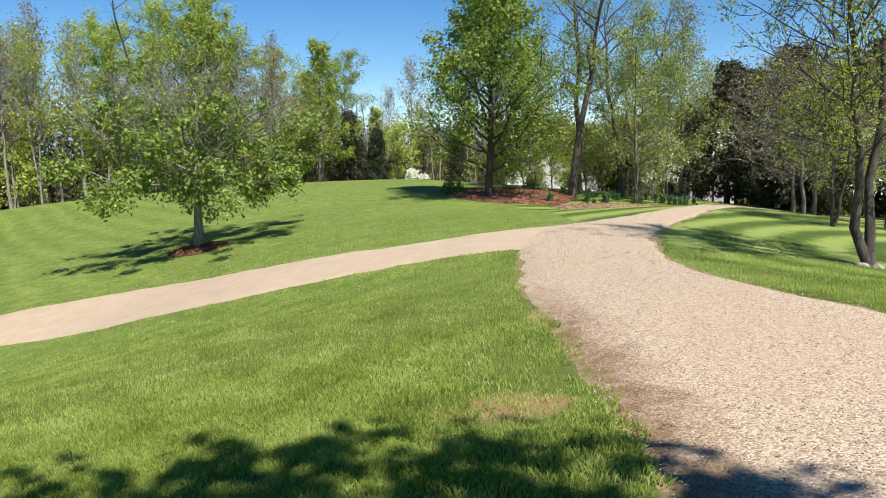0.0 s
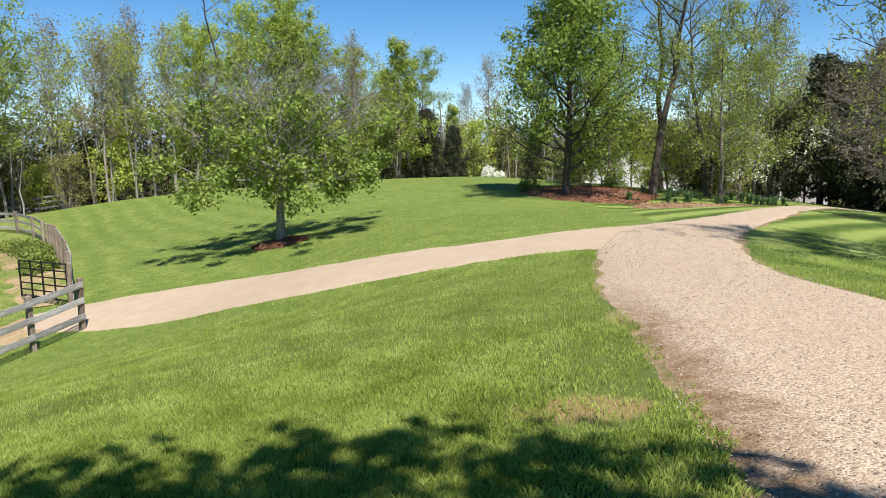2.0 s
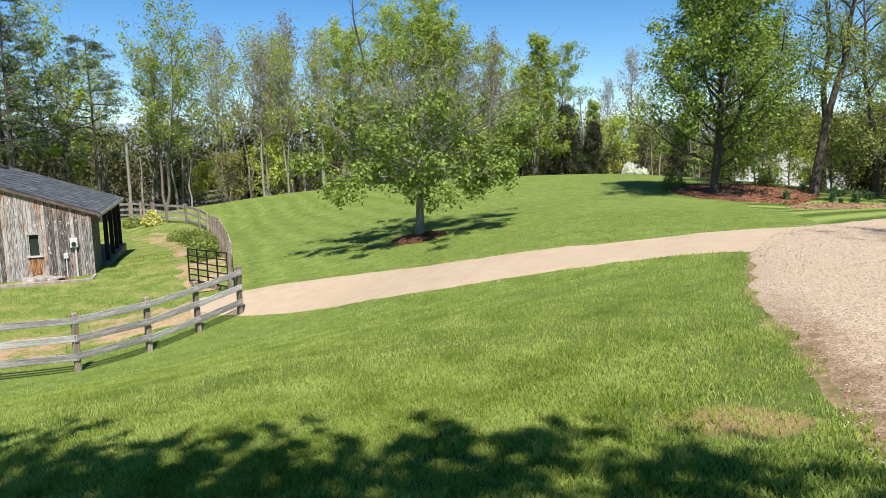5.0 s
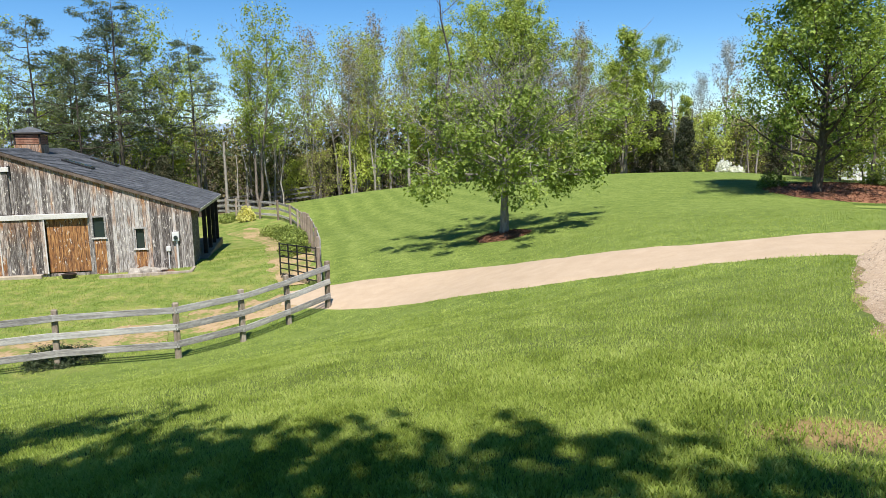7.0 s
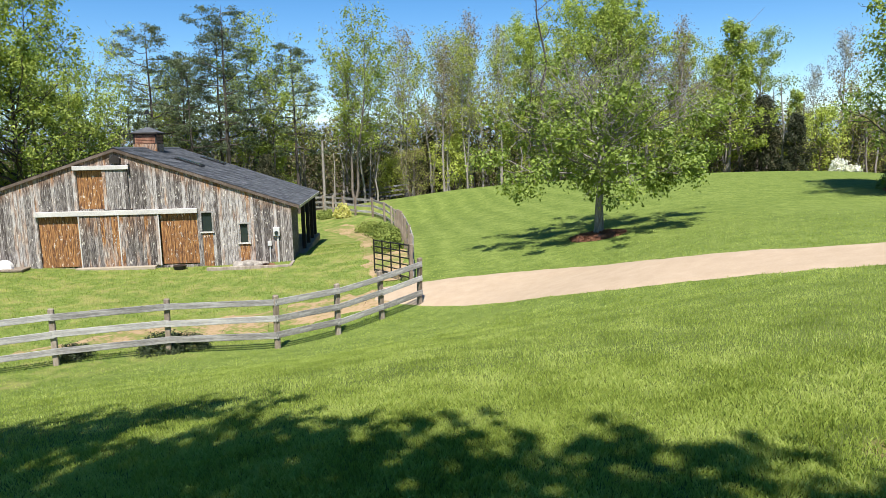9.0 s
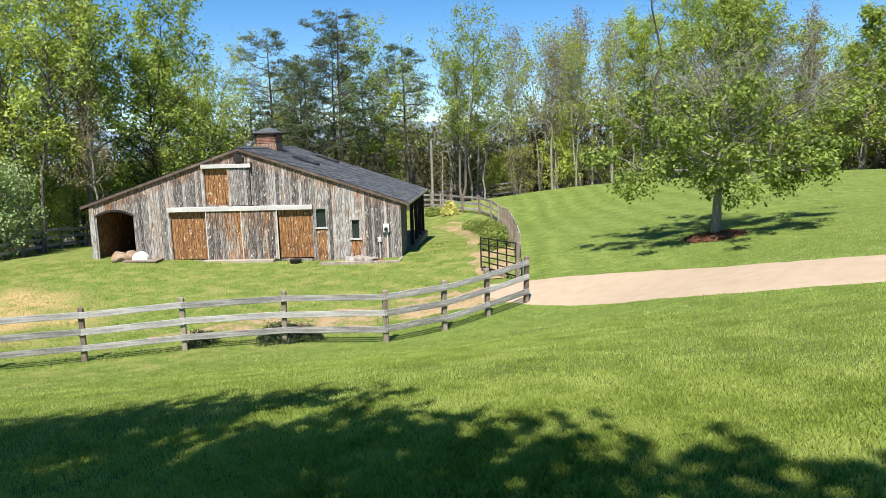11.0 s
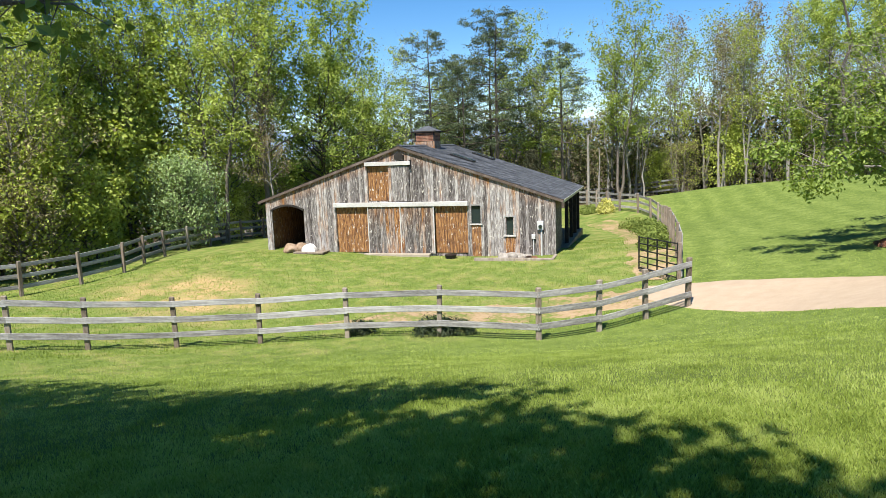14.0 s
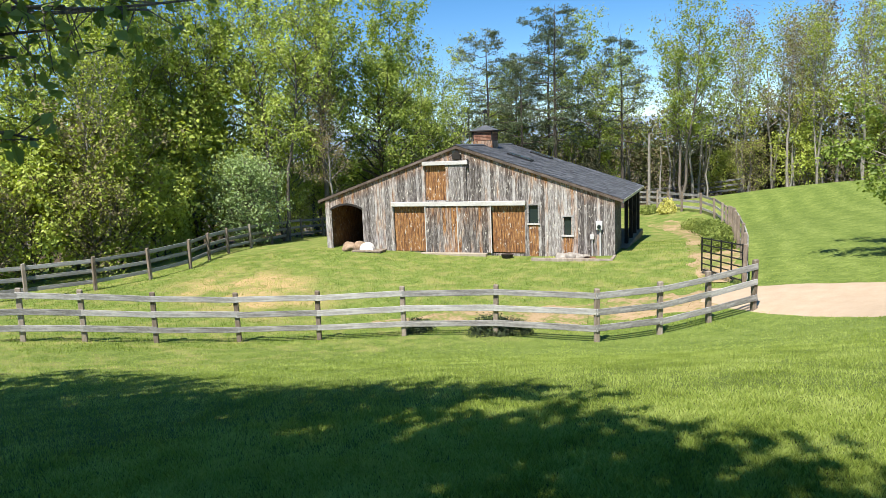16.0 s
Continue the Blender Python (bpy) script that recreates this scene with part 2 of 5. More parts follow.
def barn_wood(name, weather, top=None):
    """Vertical barn boards: grey weathered wood with bare orange streaks and pale flecks."""
    m, n, l = nodes_of(name)
    b = n["Principled BSDF"]
    co = n.new("ShaderNodeTexCoord").outputs["Object"]
    o = n.new("ShaderNodeObjectInfo").outputs["Random"]
    sh = n.new("ShaderNodeVectorMath")
    sh.operation = "ADD"
    cb = n.new("ShaderNodeCombineXYZ")
    l.new(math_node(n, l, "MULTIPLY", o, 60.0), cb.inputs[2])
    l.new(co, sh.inputs[0])
    l.new(cb.outputs[0], sh.inputs[1])
    q = sh.outputs[0]
    grain = noise_node(n, l, 9.0, 6, q, (4.0, 4.0, 0.35), 0.65)
    blot = noise_node(n, l, 1.6, 4, q, (2.2, 2.2, 0.55))
    fleck = noise_node(n, l, 7.0, 2, q, (2.0, 2.0, 0.9))
    grey = ramp_node(n, [(0.38, (0.045, 0.036, 0.033)), (0.5, (0.205, 0.182, 0.172)), (0.62, (0.45, 0.425, 0.41))])
    l.new(math_node(n, l, "ADD", math_node(n, l, "MULTIPLY", grain.outputs[0], 0.8), math_node(n, l, "MULTIPLY", o, 0.2)), grey.inputs[0])
    brown = ramp_node(n, [(0.36, (0.045, 0.019, 0.011)), (0.5, (0.22, 0.095, 0.034)), (0.66, (0.45, 0.245, 0.09))])
    l.new(grain.outputs[0], brown.inputs[0])
    w = math_node(n, l, "MULTIPLY_ADD", math_node(n, l, "ADD", math_node(n, l, "MULTIPLY", blot.outputs[0], 0.8), math_node(n, l, "MULTIPLY", o, 0.25)), 5.0, True)
    w.node.inputs[2].default_value = weather
    # bare orange wood kept dry under the rake boards, or under the door track
    sx = n.new("ShaderNodeSeparateXYZ")
    l.new(co, sx.inputs[0])
    if top:
        dry = math_node(n, l, "MULTIPLY", math_node(n, l, "SUBTRACT", sx.outputs[2], top[0]), 1.0 / (top[1] - top[0]), True)
    else:
        rake = math_node(n, l, "SUBTRACT", 4.66, math_node(n, l, "MULTIPLY", math_node(n, l, "ABSOLUTE", math_node(n, l, "SUBTRACT", sx.outputs[0], 6.765)), 0.335))
        dry = math_node(n, l, "SUBTRACT", 1.0, math_node(n, l, "MULTIPLY", math_node(n, l, "SUBTRACT", rake, sx.outputs[2]), 1.7), True)
    w = math_node(n, l, "ADD", w, math_node(n, l, "MULTIPLY", dry, math_node(n, l, "MULTIPLY", blot.outputs[0], 1.15)), True)
    c = mix_node(n, l, w, grey.outputs[0], brown.outputs[0])
    f = math_node(n, l, "MULTIPLY_ADD", fleck.outputs[0], 14.0, True)
    f.node.inputs[2].default_value = -8.9
    c = mix_node(n, l, math_node(n, l, "MULTIPLY", f, 0.75), c, (0.62, 0.58, 0.52))
    l.new(c, b.inputs["Base Color"])
    b.inputs["Roughness"].default_value = 0.88
    bn = n.new("ShaderNodeBump")
    bn.inputs["Strength"].default_value, bn.inputs["Distance"].default_value = 0.4, 0.006
    l.new(grain.outputs[0], bn.inputs["Height"])
    l.new(bn.outputs[0], b.inputs["Normal"])
    return m


M_LAWN, M_GRAVEL = lawn_material(), gravel_material()
M_BARN, M_BARN_ORANGE = barn_wood("weathered_barn_board", -2.95), barn_wood("bare_barn_board", -0.9)
M_BARN_DOOR = barn_wood("weathered_door_plank", -2.5, (0.9, 2.6))
M_CLAY = surface("clay", [(0.3, (0.13, 0.08, 0.042)), (0.55, (0.25, 0.165, 0.095)), (0.75, (0.36, 0.265, 0.17))], 1.5, 30)
M_TRACK = surface("dirt_track", [(0.40, (0.13, 0.17, 0.035)), (0.47, (0.20, 0.185, 0.06)), (0.52, (0.31, 0.215, 0.12)), (0.7, (0.42, 0.31, 0.19))], 0.9, 9)
M_VERGE = surface("bare_verge", [(0.36, (0.10, 0.11, 0.03)), (0.46, (0.17, 0.125, 0.06)), (0.55, (0.27, 0.185, 0.11)), (0.72, (0.38, 0.29, 0.19))], 3.0, 26, bump=0.6)
M_SAND = surface("sandy_gravel", [(0.25, (0.34, 0.255, 0.178)), (0.5, (0.395, 0.302, 0.215)), (0.75, (0.45, 0.352, 0.258))], 2.4, 24, bump=0.3)
M_EARTH = surface("packed_earth", [(0.3, (0.17, 0.12, 0.075)), (0.55, (0.28, 0.205, 0.13)), (0.75, (0.38, 0.29, 0.19))], 1.2, 20)
M_MULCH = surface("mulch", [(0.3, (0.06, 0.025, 0.014)), (0.5, (0.17, 0.075, 0.042)), (0.72, (0.30, 0.15, 0.09))], 4.0, 28, bump=0.9, bump_dist=0.05)
M_BARK = surface("bark", [(0.3, (0.05, 0.04, 0.032)), (0.5, (0.13, 0.11, 0.095)), (0.72, (0.27, 0.24, 0.21))], 5.0, 26, stretch=(2.5, 2.5, 0.5), bump=0.8, bump_dist=0.03)
M_BARK_GREY = surface("grey_bark", [(0.3, (0.10, 0.088, 0.078)), (0.5, (0.21, 0.19, 0.175)), (0.72, (0.37, 0.345, 0.32))], 5.0, 26, stretch=(2.5, 2.5, 0.5), bump=0.7, bump_dist=0.02)
M_BARK_PALE = surface("pale_bark", [(0.3, (0.13, 0.11, 0.095)), (0.5, (0.26, 0.235, 0.21)), (0.72, (0.42, 0.39, 0.36))], 4.0, 22, stretch=(2.5, 2.5, 0.6), bump=0.5, bump_dist=0.02)
M_BARK_DARK = surface("dark_bark", [(0.3, (0.03, 0.024, 0.02)), (0.5, (0.075, 0.06, 0.05)), (0.72, (0.16, 0.135, 0.115))], 5.0, 24, stretch=(2.5, 2.5, 0.5), bump=0.8, bump_dist=0.03)
M_FENCE = surface("weathered_rail", [(0.30, (0.10, 0.094, 0.09)), (0.5, (0.275, 0.265, 0.258)), (0.70, (0.47, 0.455, 0.44))], 2.0, 16, stretch=(1.6, 9.0, 9.0), obj=0.16, bump=0.5)
M_POST = surface("weathered_post", [(0.28, (0.10, 0.075, 0.055)), (0.5, (0.24, 0.195, 0.155)), (0.72, (0.40, 0.35, 0.30))], 3.0, 20, stretch=(2.0, 2.0, 0.5), obj=0.2, bump=0.5)
M_ROOF = surface("shingle", [(0.3, (0.035, 0.038, 0.045)), (0.5, (0.07, 0.075, 0.085)), (0.72, (0.13, 0.135, 0.15))], 2.0, 14, island=0.25, rough=0.8)
M_TRIM_WHITE = surface("worn_white_trim", [(0.3, (0.34, 0.32, 0.30)), (0.5, (0.48, 0.46, 0.44)), (0.7, (0.58, 0.57, 0.55))], 2.5, 20, rough=0.6, bump=0.15)
M_TRIM_RUST = surface("rake_board", [(0.3, (0.045, 0.033, 0.026)), (0.5, (0.105, 0.078, 0.063)), (0.7, (0.21, 0.17, 0.145))], 3.0, 25)
M_DARK_POST = surface("dark_stained_wood", [(0.3, (0.012, 0.010, 0.009)), (0.7, (0.04, 0.034, 0.03))], 3.0, 20)
M_DARK_METAL = surface("black_steel", [(0.3, (0.015, 0.015, 0.016)), (0.7, (0.04, 0.04, 0.042))], 6.0, 40, rough=0.5, metal=0.6, bump=0.1)
M_CONCRETE = surface("concrete", [(0.3, (0.24, 0.20, 0.15)), (0.5, (0.33, 0.28, 0.22)), (0.7, (0.42, 0.36, 0.29))], 2.0, 25)
M_ROCK = surface("rock", [(0.3, (0.15, 0.13, 0.11)), (0.5, (0.28, 0.25, 0.22)), (0.7, (0.42, 0.39, 0.35))], 3.0, 18, bump=0.8, bump_dist=0.04)
M_WHITE_STONE = surface("white_stone", [(0.3, (0.6, 0.58, 0.55)), (0.7, (0.8, 0.79, 0.77))], 4.0, 30)
M_GREY_PLASTIC = surface("grey_box", [(0.3, (0.42, 0.42, 0.42)), (0.7, (0.6, 0.6, 0.6))], 5.0, 30, rough=0.5, bump=0.1)
M_LOUVRE = surface("cupola_louvre", [(0.3, (0.13, 0.055, 0.035)), (0.5, (0.25, 0.12, 0.08)), (0.7, (0.38, 0.24, 0.17))], 4.0, 20)
M_HOUSE = surface("pale_siding", [(0.3, (0.62, 0.61, 0.60)), (0.7, (0.78, 0.78, 0.78))], 1.0, 12, rough=0.6, bump=0.1)
M_INSIDE_SHADE = surface("interior_shade", [(0.3, (0.02, 0.016, 0.012)), (0.7, (0.07, 0.055, 0.04))], 2.0, 14)
# distance haze is put into the ridge's own colour
M_HAZED_HILL = surface("far_ridge", [(0.3, (0.16, 0.22, 0.29)), (0.7, (0.20, 0.27, 0.34))], 0.01, 0.2, bump=0)
gm, gn, gl = nodes_of("window_glass")
gn["Principled BSDF"].inputs["Base Color"].default_value = (0.02, 0.03, 0.03, 1)
gn["Principled BSDF"].inputs["Roughness"].default_value = 0.06
M_GLASS = gm

L_SPRING = leaf_material("spring_leaf", (0.17, 0.215, 0.038), (0.31, 0.38, 0.075), (0.48, 0.54, 0.155), 0.5)
L_DEEP = leaf_material("deep_leaf", (0.080, 0.125, 0.024), (0.145, 0.205, 0.042), (0.24, 0.305, 0.078), 0.42)
L_YELLOW = leaf_material("yellow_green_leaf", (0.18, 0.225, 0.034), (0.34, 0.39, 0.064), (0.50, 0.54, 0.14), 0.48)
L_BUD = leaf_material("bud", (0.12, 0.085, 0.045), (0.24, 0.19, 0.09), (0.36, 0.31, 0.15), 0.2, 0.7)
L_PINE = leaf_material("pine_needle", (0.050, 0.075, 0.035), (0.10, 0.135, 0.065), (0.19, 0.21, 0.11), 0.12, 0.6)
L_CEDAR = leaf_material("cedar_needle", (0.020, 0.030, 0.014), (0.050, 0.058, 0.028), (0.10, 0.085, 0.045), 0.1, 0.6)
L_BROWN = leaf_material("rusty_twig_leaf", (0.08, 0.066, 0.036), (0.16, 0.135, 0.07), (0.27, 0.235, 0.11), 0.15, 0.7)
L_SILVER = leaf_material("silver_leaf", (0.20, 0.29, 0.12), (0.36, 0.46, 0.20), (0.52, 0.60, 0.34), 0.35, 0.5)
L_WHITE = leaf_material("white_blossom", (0.62, 0.62, 0.56), (0.75, 0.75, 0.70), (0.82, 0.82, 0.8), 0.2, 0.6)
L_WOODS = leaf_material("woods_leaf", (0.05, 0.06, 0.018), (0.10, 0.12, 0.032), (0.17, 0.19, 0.06), 0.3, 0.6)
L_OLIVE = leaf_material("olive_leaf", (0.12, 0.16, 0.03), (0.22, 0.275, 0.055), (0.36, 0.41, 0.12), 0.42)
L_FRESH = leaf_material("fresh_leaf", (0.13, 0.185, 0.034), (0.25, 0.33, 0.064), (0.40, 0.47, 0.13), 0.48)
L_THICKET = leaf_material("thicket_leaf", (0.21, 0.26, 0.045), (0.40, 0.455, 0.09), (0.56, 0.60, 0.18), 0.5)
L_SPRUCE = leaf_material("spruce_needle", (0.018, 0.030, 0.014), (0.036, 0.055, 0.024), (0.07, 0.09, 0.045), 0.1, 0.6)
L_GOLD = leaf_material("gold_shrub_leaf", (0.36, 0.35, 0.07), (0.54, 0.51, 0.14), (0.68, 0.64, 0.26), 0.25, 0.6)
L_GRASS = leaf_material("grass_blade", (0.14, 0.19, 0.03), (0.292, 0.368, 0.076), (0.48, 0.54, 0.175), 0.4, 0.45)


# ---- meshes ----
def mesh_of(name, verts, faces, smooth=False):
    me = bpy.data.meshes.new(name)
    me.from_pydata([tuple(map(float, v)) for v in verts], [], faces)
    me.polygons.foreach_set("use_smooth", [smooth] * len(me.polygons))
    me.update()
    return me


def mesh_arrays(name, v, f, smooth=False):
    """A mesh from numpy arrays; f holds faces of one size."""
    me = bpy.data.meshes.new(name)
    nv, nf, k = len(v), len(f), f.shape[1]
    me.vertices.add(nv)
    me.vertices.foreach_set("co", np.asarray(v, np.float32).ravel())
    me.loops.add(nf * k)
    me.loops.foreach_set("vertex_index", np.asarray(f, np.int32).ravel())
    me.polygons.add(nf)
    me.polygons.foreach_set("loop_start", np.arange(0, nf * k, k, dtype=np.int32))
    me.polygons.foreach_set("use_smooth", np.full(nf, smooth))
    me.update(calc_edges=True)
    me.validate()
    return me


def part(name, data, material, parent=None, label="", m=None):
    """Links a mesh (or a bmesh) as one object under a thing or a part."""
    if isinstance(data, bmesh.types.BMesh):
        me = bpy.data.meshes.new(name)
        data.to_mesh(me)
        data.free()
        data = me
    ob = new(name, data)
    if not data.materials:
        data.materials.append(material)
    if parent is not None:
        ob.parent = parent
    if m is not None:
        ob.matrix_basis = m
    if label:
        tagged(ob, label)
    return ob


def thing(name, label, category, m=None, group="", kind=""):
    ob = new(name)
    ob.empty_display_size = 0.2
    if m is not None:
        ob.matrix_basis = m
    return tagged(ob, label, category, group, kind)


def box(bm, x0, x1, y0, y1, z0, z1, bevel=0.0):
    q = bmesh.ops.create_cube(bm, size=1.0, matrix=Matrix.Translation(((x0 + x1) / 2, (y0 + y1) / 2, (z0 + z1) / 2)) @ Matrix.Diagonal((x1 - x0, y1 - y0, z1 - z0, 1)))
    if bevel:
        es = list({e for v in q["verts"] for e in v.link_edges})
        bmesh.ops.bevel(bm, geom=es, offset=bevel, segments=1, affect="EDGES")
    return bm


def boxed(*a, bevel=0.0):
    return box(bmesh.new(), *a, bevel=bevel)


def rod(bm, a, b, ra, rb=None, sides=8):
    """A tapered round bar from a to b."""
    a, b = Vector(a), Vector(b)
    d = b - a
    q = d.to_track_quat("Z", "Y").to_matrix().to_4x4()
    bmesh.ops.create_cone(bm, cap_ends=True, segments=sides, radius1=ra, radius2=ra if rb is None else rb, depth=d.length, matrix=Matrix.Translation((a + b) / 2) @ q)
    return bm


def prism(bm, outline, y0, y1):
    """An outline in x and z, drawn out from y0 to y1."""
    a = [bm.verts.new((x, y0, z)) for x, z in outline]
    b = [bm.verts.new((x, y1, z)) for x, z in outline]
    bm.faces.new(a)
    bm.faces.new(b[::-1])
    k = len(a)
    for i in range(k):
        bm.faces.new((a[(i + 1) % k], a[i], b[i], b[(i + 1) % k]))
    bmesh.ops.recalc_face_normals(bm, faces=bm.faces)
    return bm


def boulder(rng, r, squash=0.6):
    bm = bmesh.new()
    bmesh.ops.create_icosphere(bm, subdivisions=3, radius=r)
    off = Vector(rng.uniform(-50, 50, 3))
    for v in bm.verts:
        v.co *= 1 + 0.45 * noise.noise(v.co * (1.1 / r) + off) + 0.12 * noise.noise(v.co * (4 / r) + off)
        v.co.z *= squash
    for f in bm.faces:
        f.smooth = True
    return bm


# ---- the land ----
SPOTS_NEAR = [(0, 0, 0), (1, 4, 0), (4, 7, 0.03), (1.4, 12.4, -0.22), (4.5, 14.3, -0.2), (4.7, 18.4, -0.24), (9, 23.3, -0.40), (-2.3, 12.8, -0.86), (-2.9, 16.3, -0.82),
              (-6.9, 14.5, -2.04), (-8.4, 17.8, -2.1), (-9.4, 15.2, -2.55), (-11, 17.9, -2.56), (7.2, 11.4, -0.4), (9.7, 17.5, -0.52), (-6, 5, -1.05), (-3, 8, -0.75)]
SPOTS_MID = [(-10.7, 15.6, -2.82), (-12.1, 11.45, -3.1), (-14, 9.8, -3.14), (-17, 6.2, -3.2), (-18.6, 2.5, -2.95), (-19.4, -0.3, -2.6), (-12.6, 17.9, -2.72), (-20.4, 20.5, -2.97),
             (-31.2, 12.4, -2.85), (-25, 33.8, -3.25), (-31.8, 37.4, -3.15), (-34.7, 8.2, -3.1), (-28.8, 0.1, -3.1), (-42.4, 15.5, -3.6), (-8.03, 22.6, -1.56)]
SPOTS_FAR = [(2.3, 32.9, -0.72), (6.6, 34.4, -0.8), (-2, 50, -0.46), (-28, 41.4, -2.05), (-20.9, 41, -1.38), (-13, 46.2, -0.6), (20, 54, -2.7), (7.4, 29, -1.1), (-10, 33, -1.0), (16, 14, -1.3),
             (-50, 60, -4.5), (0, 80, -3.5), (60, 60, -6), (60, 0, -5), (0, -40, 1), (-60, -20, -5), (-70, 30, -6), (25, 32, -2.2)]
LV = np.array([*SPOTS_NEAR, *SPOTS_MID, *SPOTS_FAR], float)


def kernel(d2):
    return np.sqrt(d2 + 9.0)


_d2 = ((LV[:, None, :2] - LV[None, :, :2]) ** 2).sum(-1)
_k = -kernel(_d2) - np.eye(len(LV)) * 0.15
_one = np.ones((len(LV), 1))
_sys = np.block([[_k, _one], [_one.T, np.zeros((1, 1))]])
WEIGHTS = np.linalg.solve(_sys, np.r_[LV[:, 2], 0.0])


def land(x, y):
    """Height of the ground at x, y (numbers or arrays)."""
    x, y = np.asarray(x, float), np.asarray(y, float)
    d2 = (x[..., None] - LV[:, 0]) ** 2 + (y[..., None] - LV[:, 1]) ** 2
    z = -kernel(d2) @ WEIGHTS[:-1] + WEIGHTS[-1]
    return np.clip(z, -9.0, 3.0)


def gz(x, y):
    return float(land(x, y))


def spline(pts, step):
    """A smooth line through pts, sampled about every step metres."""
    p = np.array(pts, float)
    p = np.vstack([2 * p[0] - p[1], p, 2 * p[-1] - p[-2]])
    out = []
    for i in range(1, len(p) - 2):
        k = max(2, int(np.linalg.norm(p[i + 1] - p[i]) / step))
        for t in np.arange(k) / k:
            a, b, c, d = p[i - 1:i + 3]
            out.append(0.5 * (2 * b + (c - a) * t + (2 * a - 5 * b + 4 * c - d) * t * t + (3 * b - 3 * c + d - a) * t ** 3))
    out.append(p[-2])
    return np.array(out)


# ground: one sheet, fine near the place and coarse out to the horizon
NG = 320
s = np.linspace(-1, 1, NG)
gx = np.sinh(s * 7.5) / np.sinh(7.5) * 3000 + s * 30
gxx, gyy = np.meshgrid(gx - 8, gx + 14)
ground_v = np.stack([gxx, gyy, land(gxx, gyy)], -1).reshape(-1, 3)
rr = np.hypot(ground_v[:, 0], ground_v[:, 1])
ground_v[:, 2] -= np.clip(rr - 90, 0, 400) * 0.02
idx = np.arange(NG * NG).reshape(NG, NG)
ground_f = np.stack([idx[:-1, :-1], idx[:-1, 1:], idx[1:, 1:], idx[1:, :-1]], -1).reshape(-1, 4)
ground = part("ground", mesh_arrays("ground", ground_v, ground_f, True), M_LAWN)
tagged(ground, "mown spring lawn with faint mowing stripes, sloping to the paddock", "lawn", kind="structure")


def ragged(pts, amount, seed, scale=0.9):
    """Pushes a line's points a little to and fro."""
    q = pts.copy()
    for i, (x, y) in enumerate(pts):
        q[i, 0] += amount * noise.noise(Vector((x * scale * 2, y * scale * 2, seed)))
        q[i, 1] += amount * noise.noise(Vector((x * scale * 2, y * scale * 2, seed + 31)))
        q[i, 0] += amount * 0.22 * noise.noise(Vector((x * scale * 5, y * scale * 5, seed)))
        q[i, 1] += amount * 0.22 * noise.noise(Vector((x * scale * 5, y * scale * 5, seed + 31)))
    return q


def strip(name, left, right, lift, across, material, amount=0.16, seed=1.0, crown=0.0):
    """A sheet between two edge lines, laid on the land."""
    n = 170
    def even(p):
        d = np.r_[0, np.cumsum(np.linalg.norm(np.diff(p, axis=0), axis=1))]
        t = np.linspace(0, d[-1], n)
        return np.stack([np.interp(t, d, p[:, 0]), np.interp(t, d, p[:, 1])], -1)
    a, b = ragged(even(spline(left, 0.3)), amount, seed), ragged(even(spline(right, 0.3)), amount, seed + 5)
    f = np.linspace(0, 1, across)[None, :, None]
    p = a[:, None] * (1 - f) + b[:, None] * f
    z = land(p[..., 0], p[..., 1]) + lift * np.clip(np.minimum(f[..., 0], 1 - f[..., 0]) * across * 0.8, 0.0, 1.0) + crown * (1 - (2 * f[..., 0] - 1) ** 2)
    v = np.concatenate([p, z[..., None]], -1).reshape(-1, 3)
    ii = np.arange(n * across).reshape(n, across)
    q = np.stack([ii[:-1, :-1], ii[:-1, 1:], ii[1:, 1:], ii[1:, :-1]], -1).reshape(-1, 4)
    return part(name, mesh_arrays(name, v, q, True), material)


MAIN_L = [(7.5, -9.0), (4.2, -4), (1.9, 0), (1.15, 2.4), (1.1, 3.2), (1.07, 4.3), (1.08, 5.8), (1.03, 6.8), (1.05, 8.6), (1.22, 10.5), (1.55, 12.4), (2.5, 15.3), (3.05, 16.3), (4.46, 17.9), (6.11, 19.9), (8.05, 21.9), (12, 25.4), (17, 28.4)]
MAIN_R = [(11, -9.0), (7.8, -4), (5.3, 0), (4.45, 3.5), (4.06, 6.1), (3.72, 7.1), (3.48, 8.1), (3.42, 9.7), (3.74, 11.7), (4.5, 14.3), (5.68, 16.7), (7.39, 19.4), (9.17, 21.7), (13, 24.6), (18, 26.8)]
BR_NEAR = [(1.9, 11.6), (1.4, 12.3), (0.3, 12.62), (-0.9, 12.88), (-2.0, 13.12), (-3.2, 13.3), (-4.5, 13.52), (-5.7, 13.96), (-7.0, 14.5), (-8.5, 15.1), (-10.4, 15.42), (-12.6, 15.9)]
BR_FAR = [(4.4, 17.7), (2.96, 16.2), (1.56, 15.55), (0.25, 15.16), (-1.0, 15.2), (-2.3, 15.55), (-3.7, 15.95), (-5.4, 16.9), (-7.3, 18.0), (-8.9, 18.32), (-10.4, 18.26), (-11.9, 18.1), (-13.6, 17.6)]
clay = strip("clay_verge", [(x - 0.07, y) for x, y in MAIN_L], [(x + 0.07, y - 0.03) for x, y in MAIN_R], 0.02, 6, M_VERGE, 0.16, 3.0)
tagged(clay, "reddish bare clay edge along the gravel drive", "verge", kind="structure")
road_main = strip("drive_main", MAIN_L, MAIN_R, 0.036, 18, M_GRAVEL, 0.13, 1.0)
tagged(road_main, "pale tan crushed gravel driveway curving up the hill", "driveway", kind="structure")
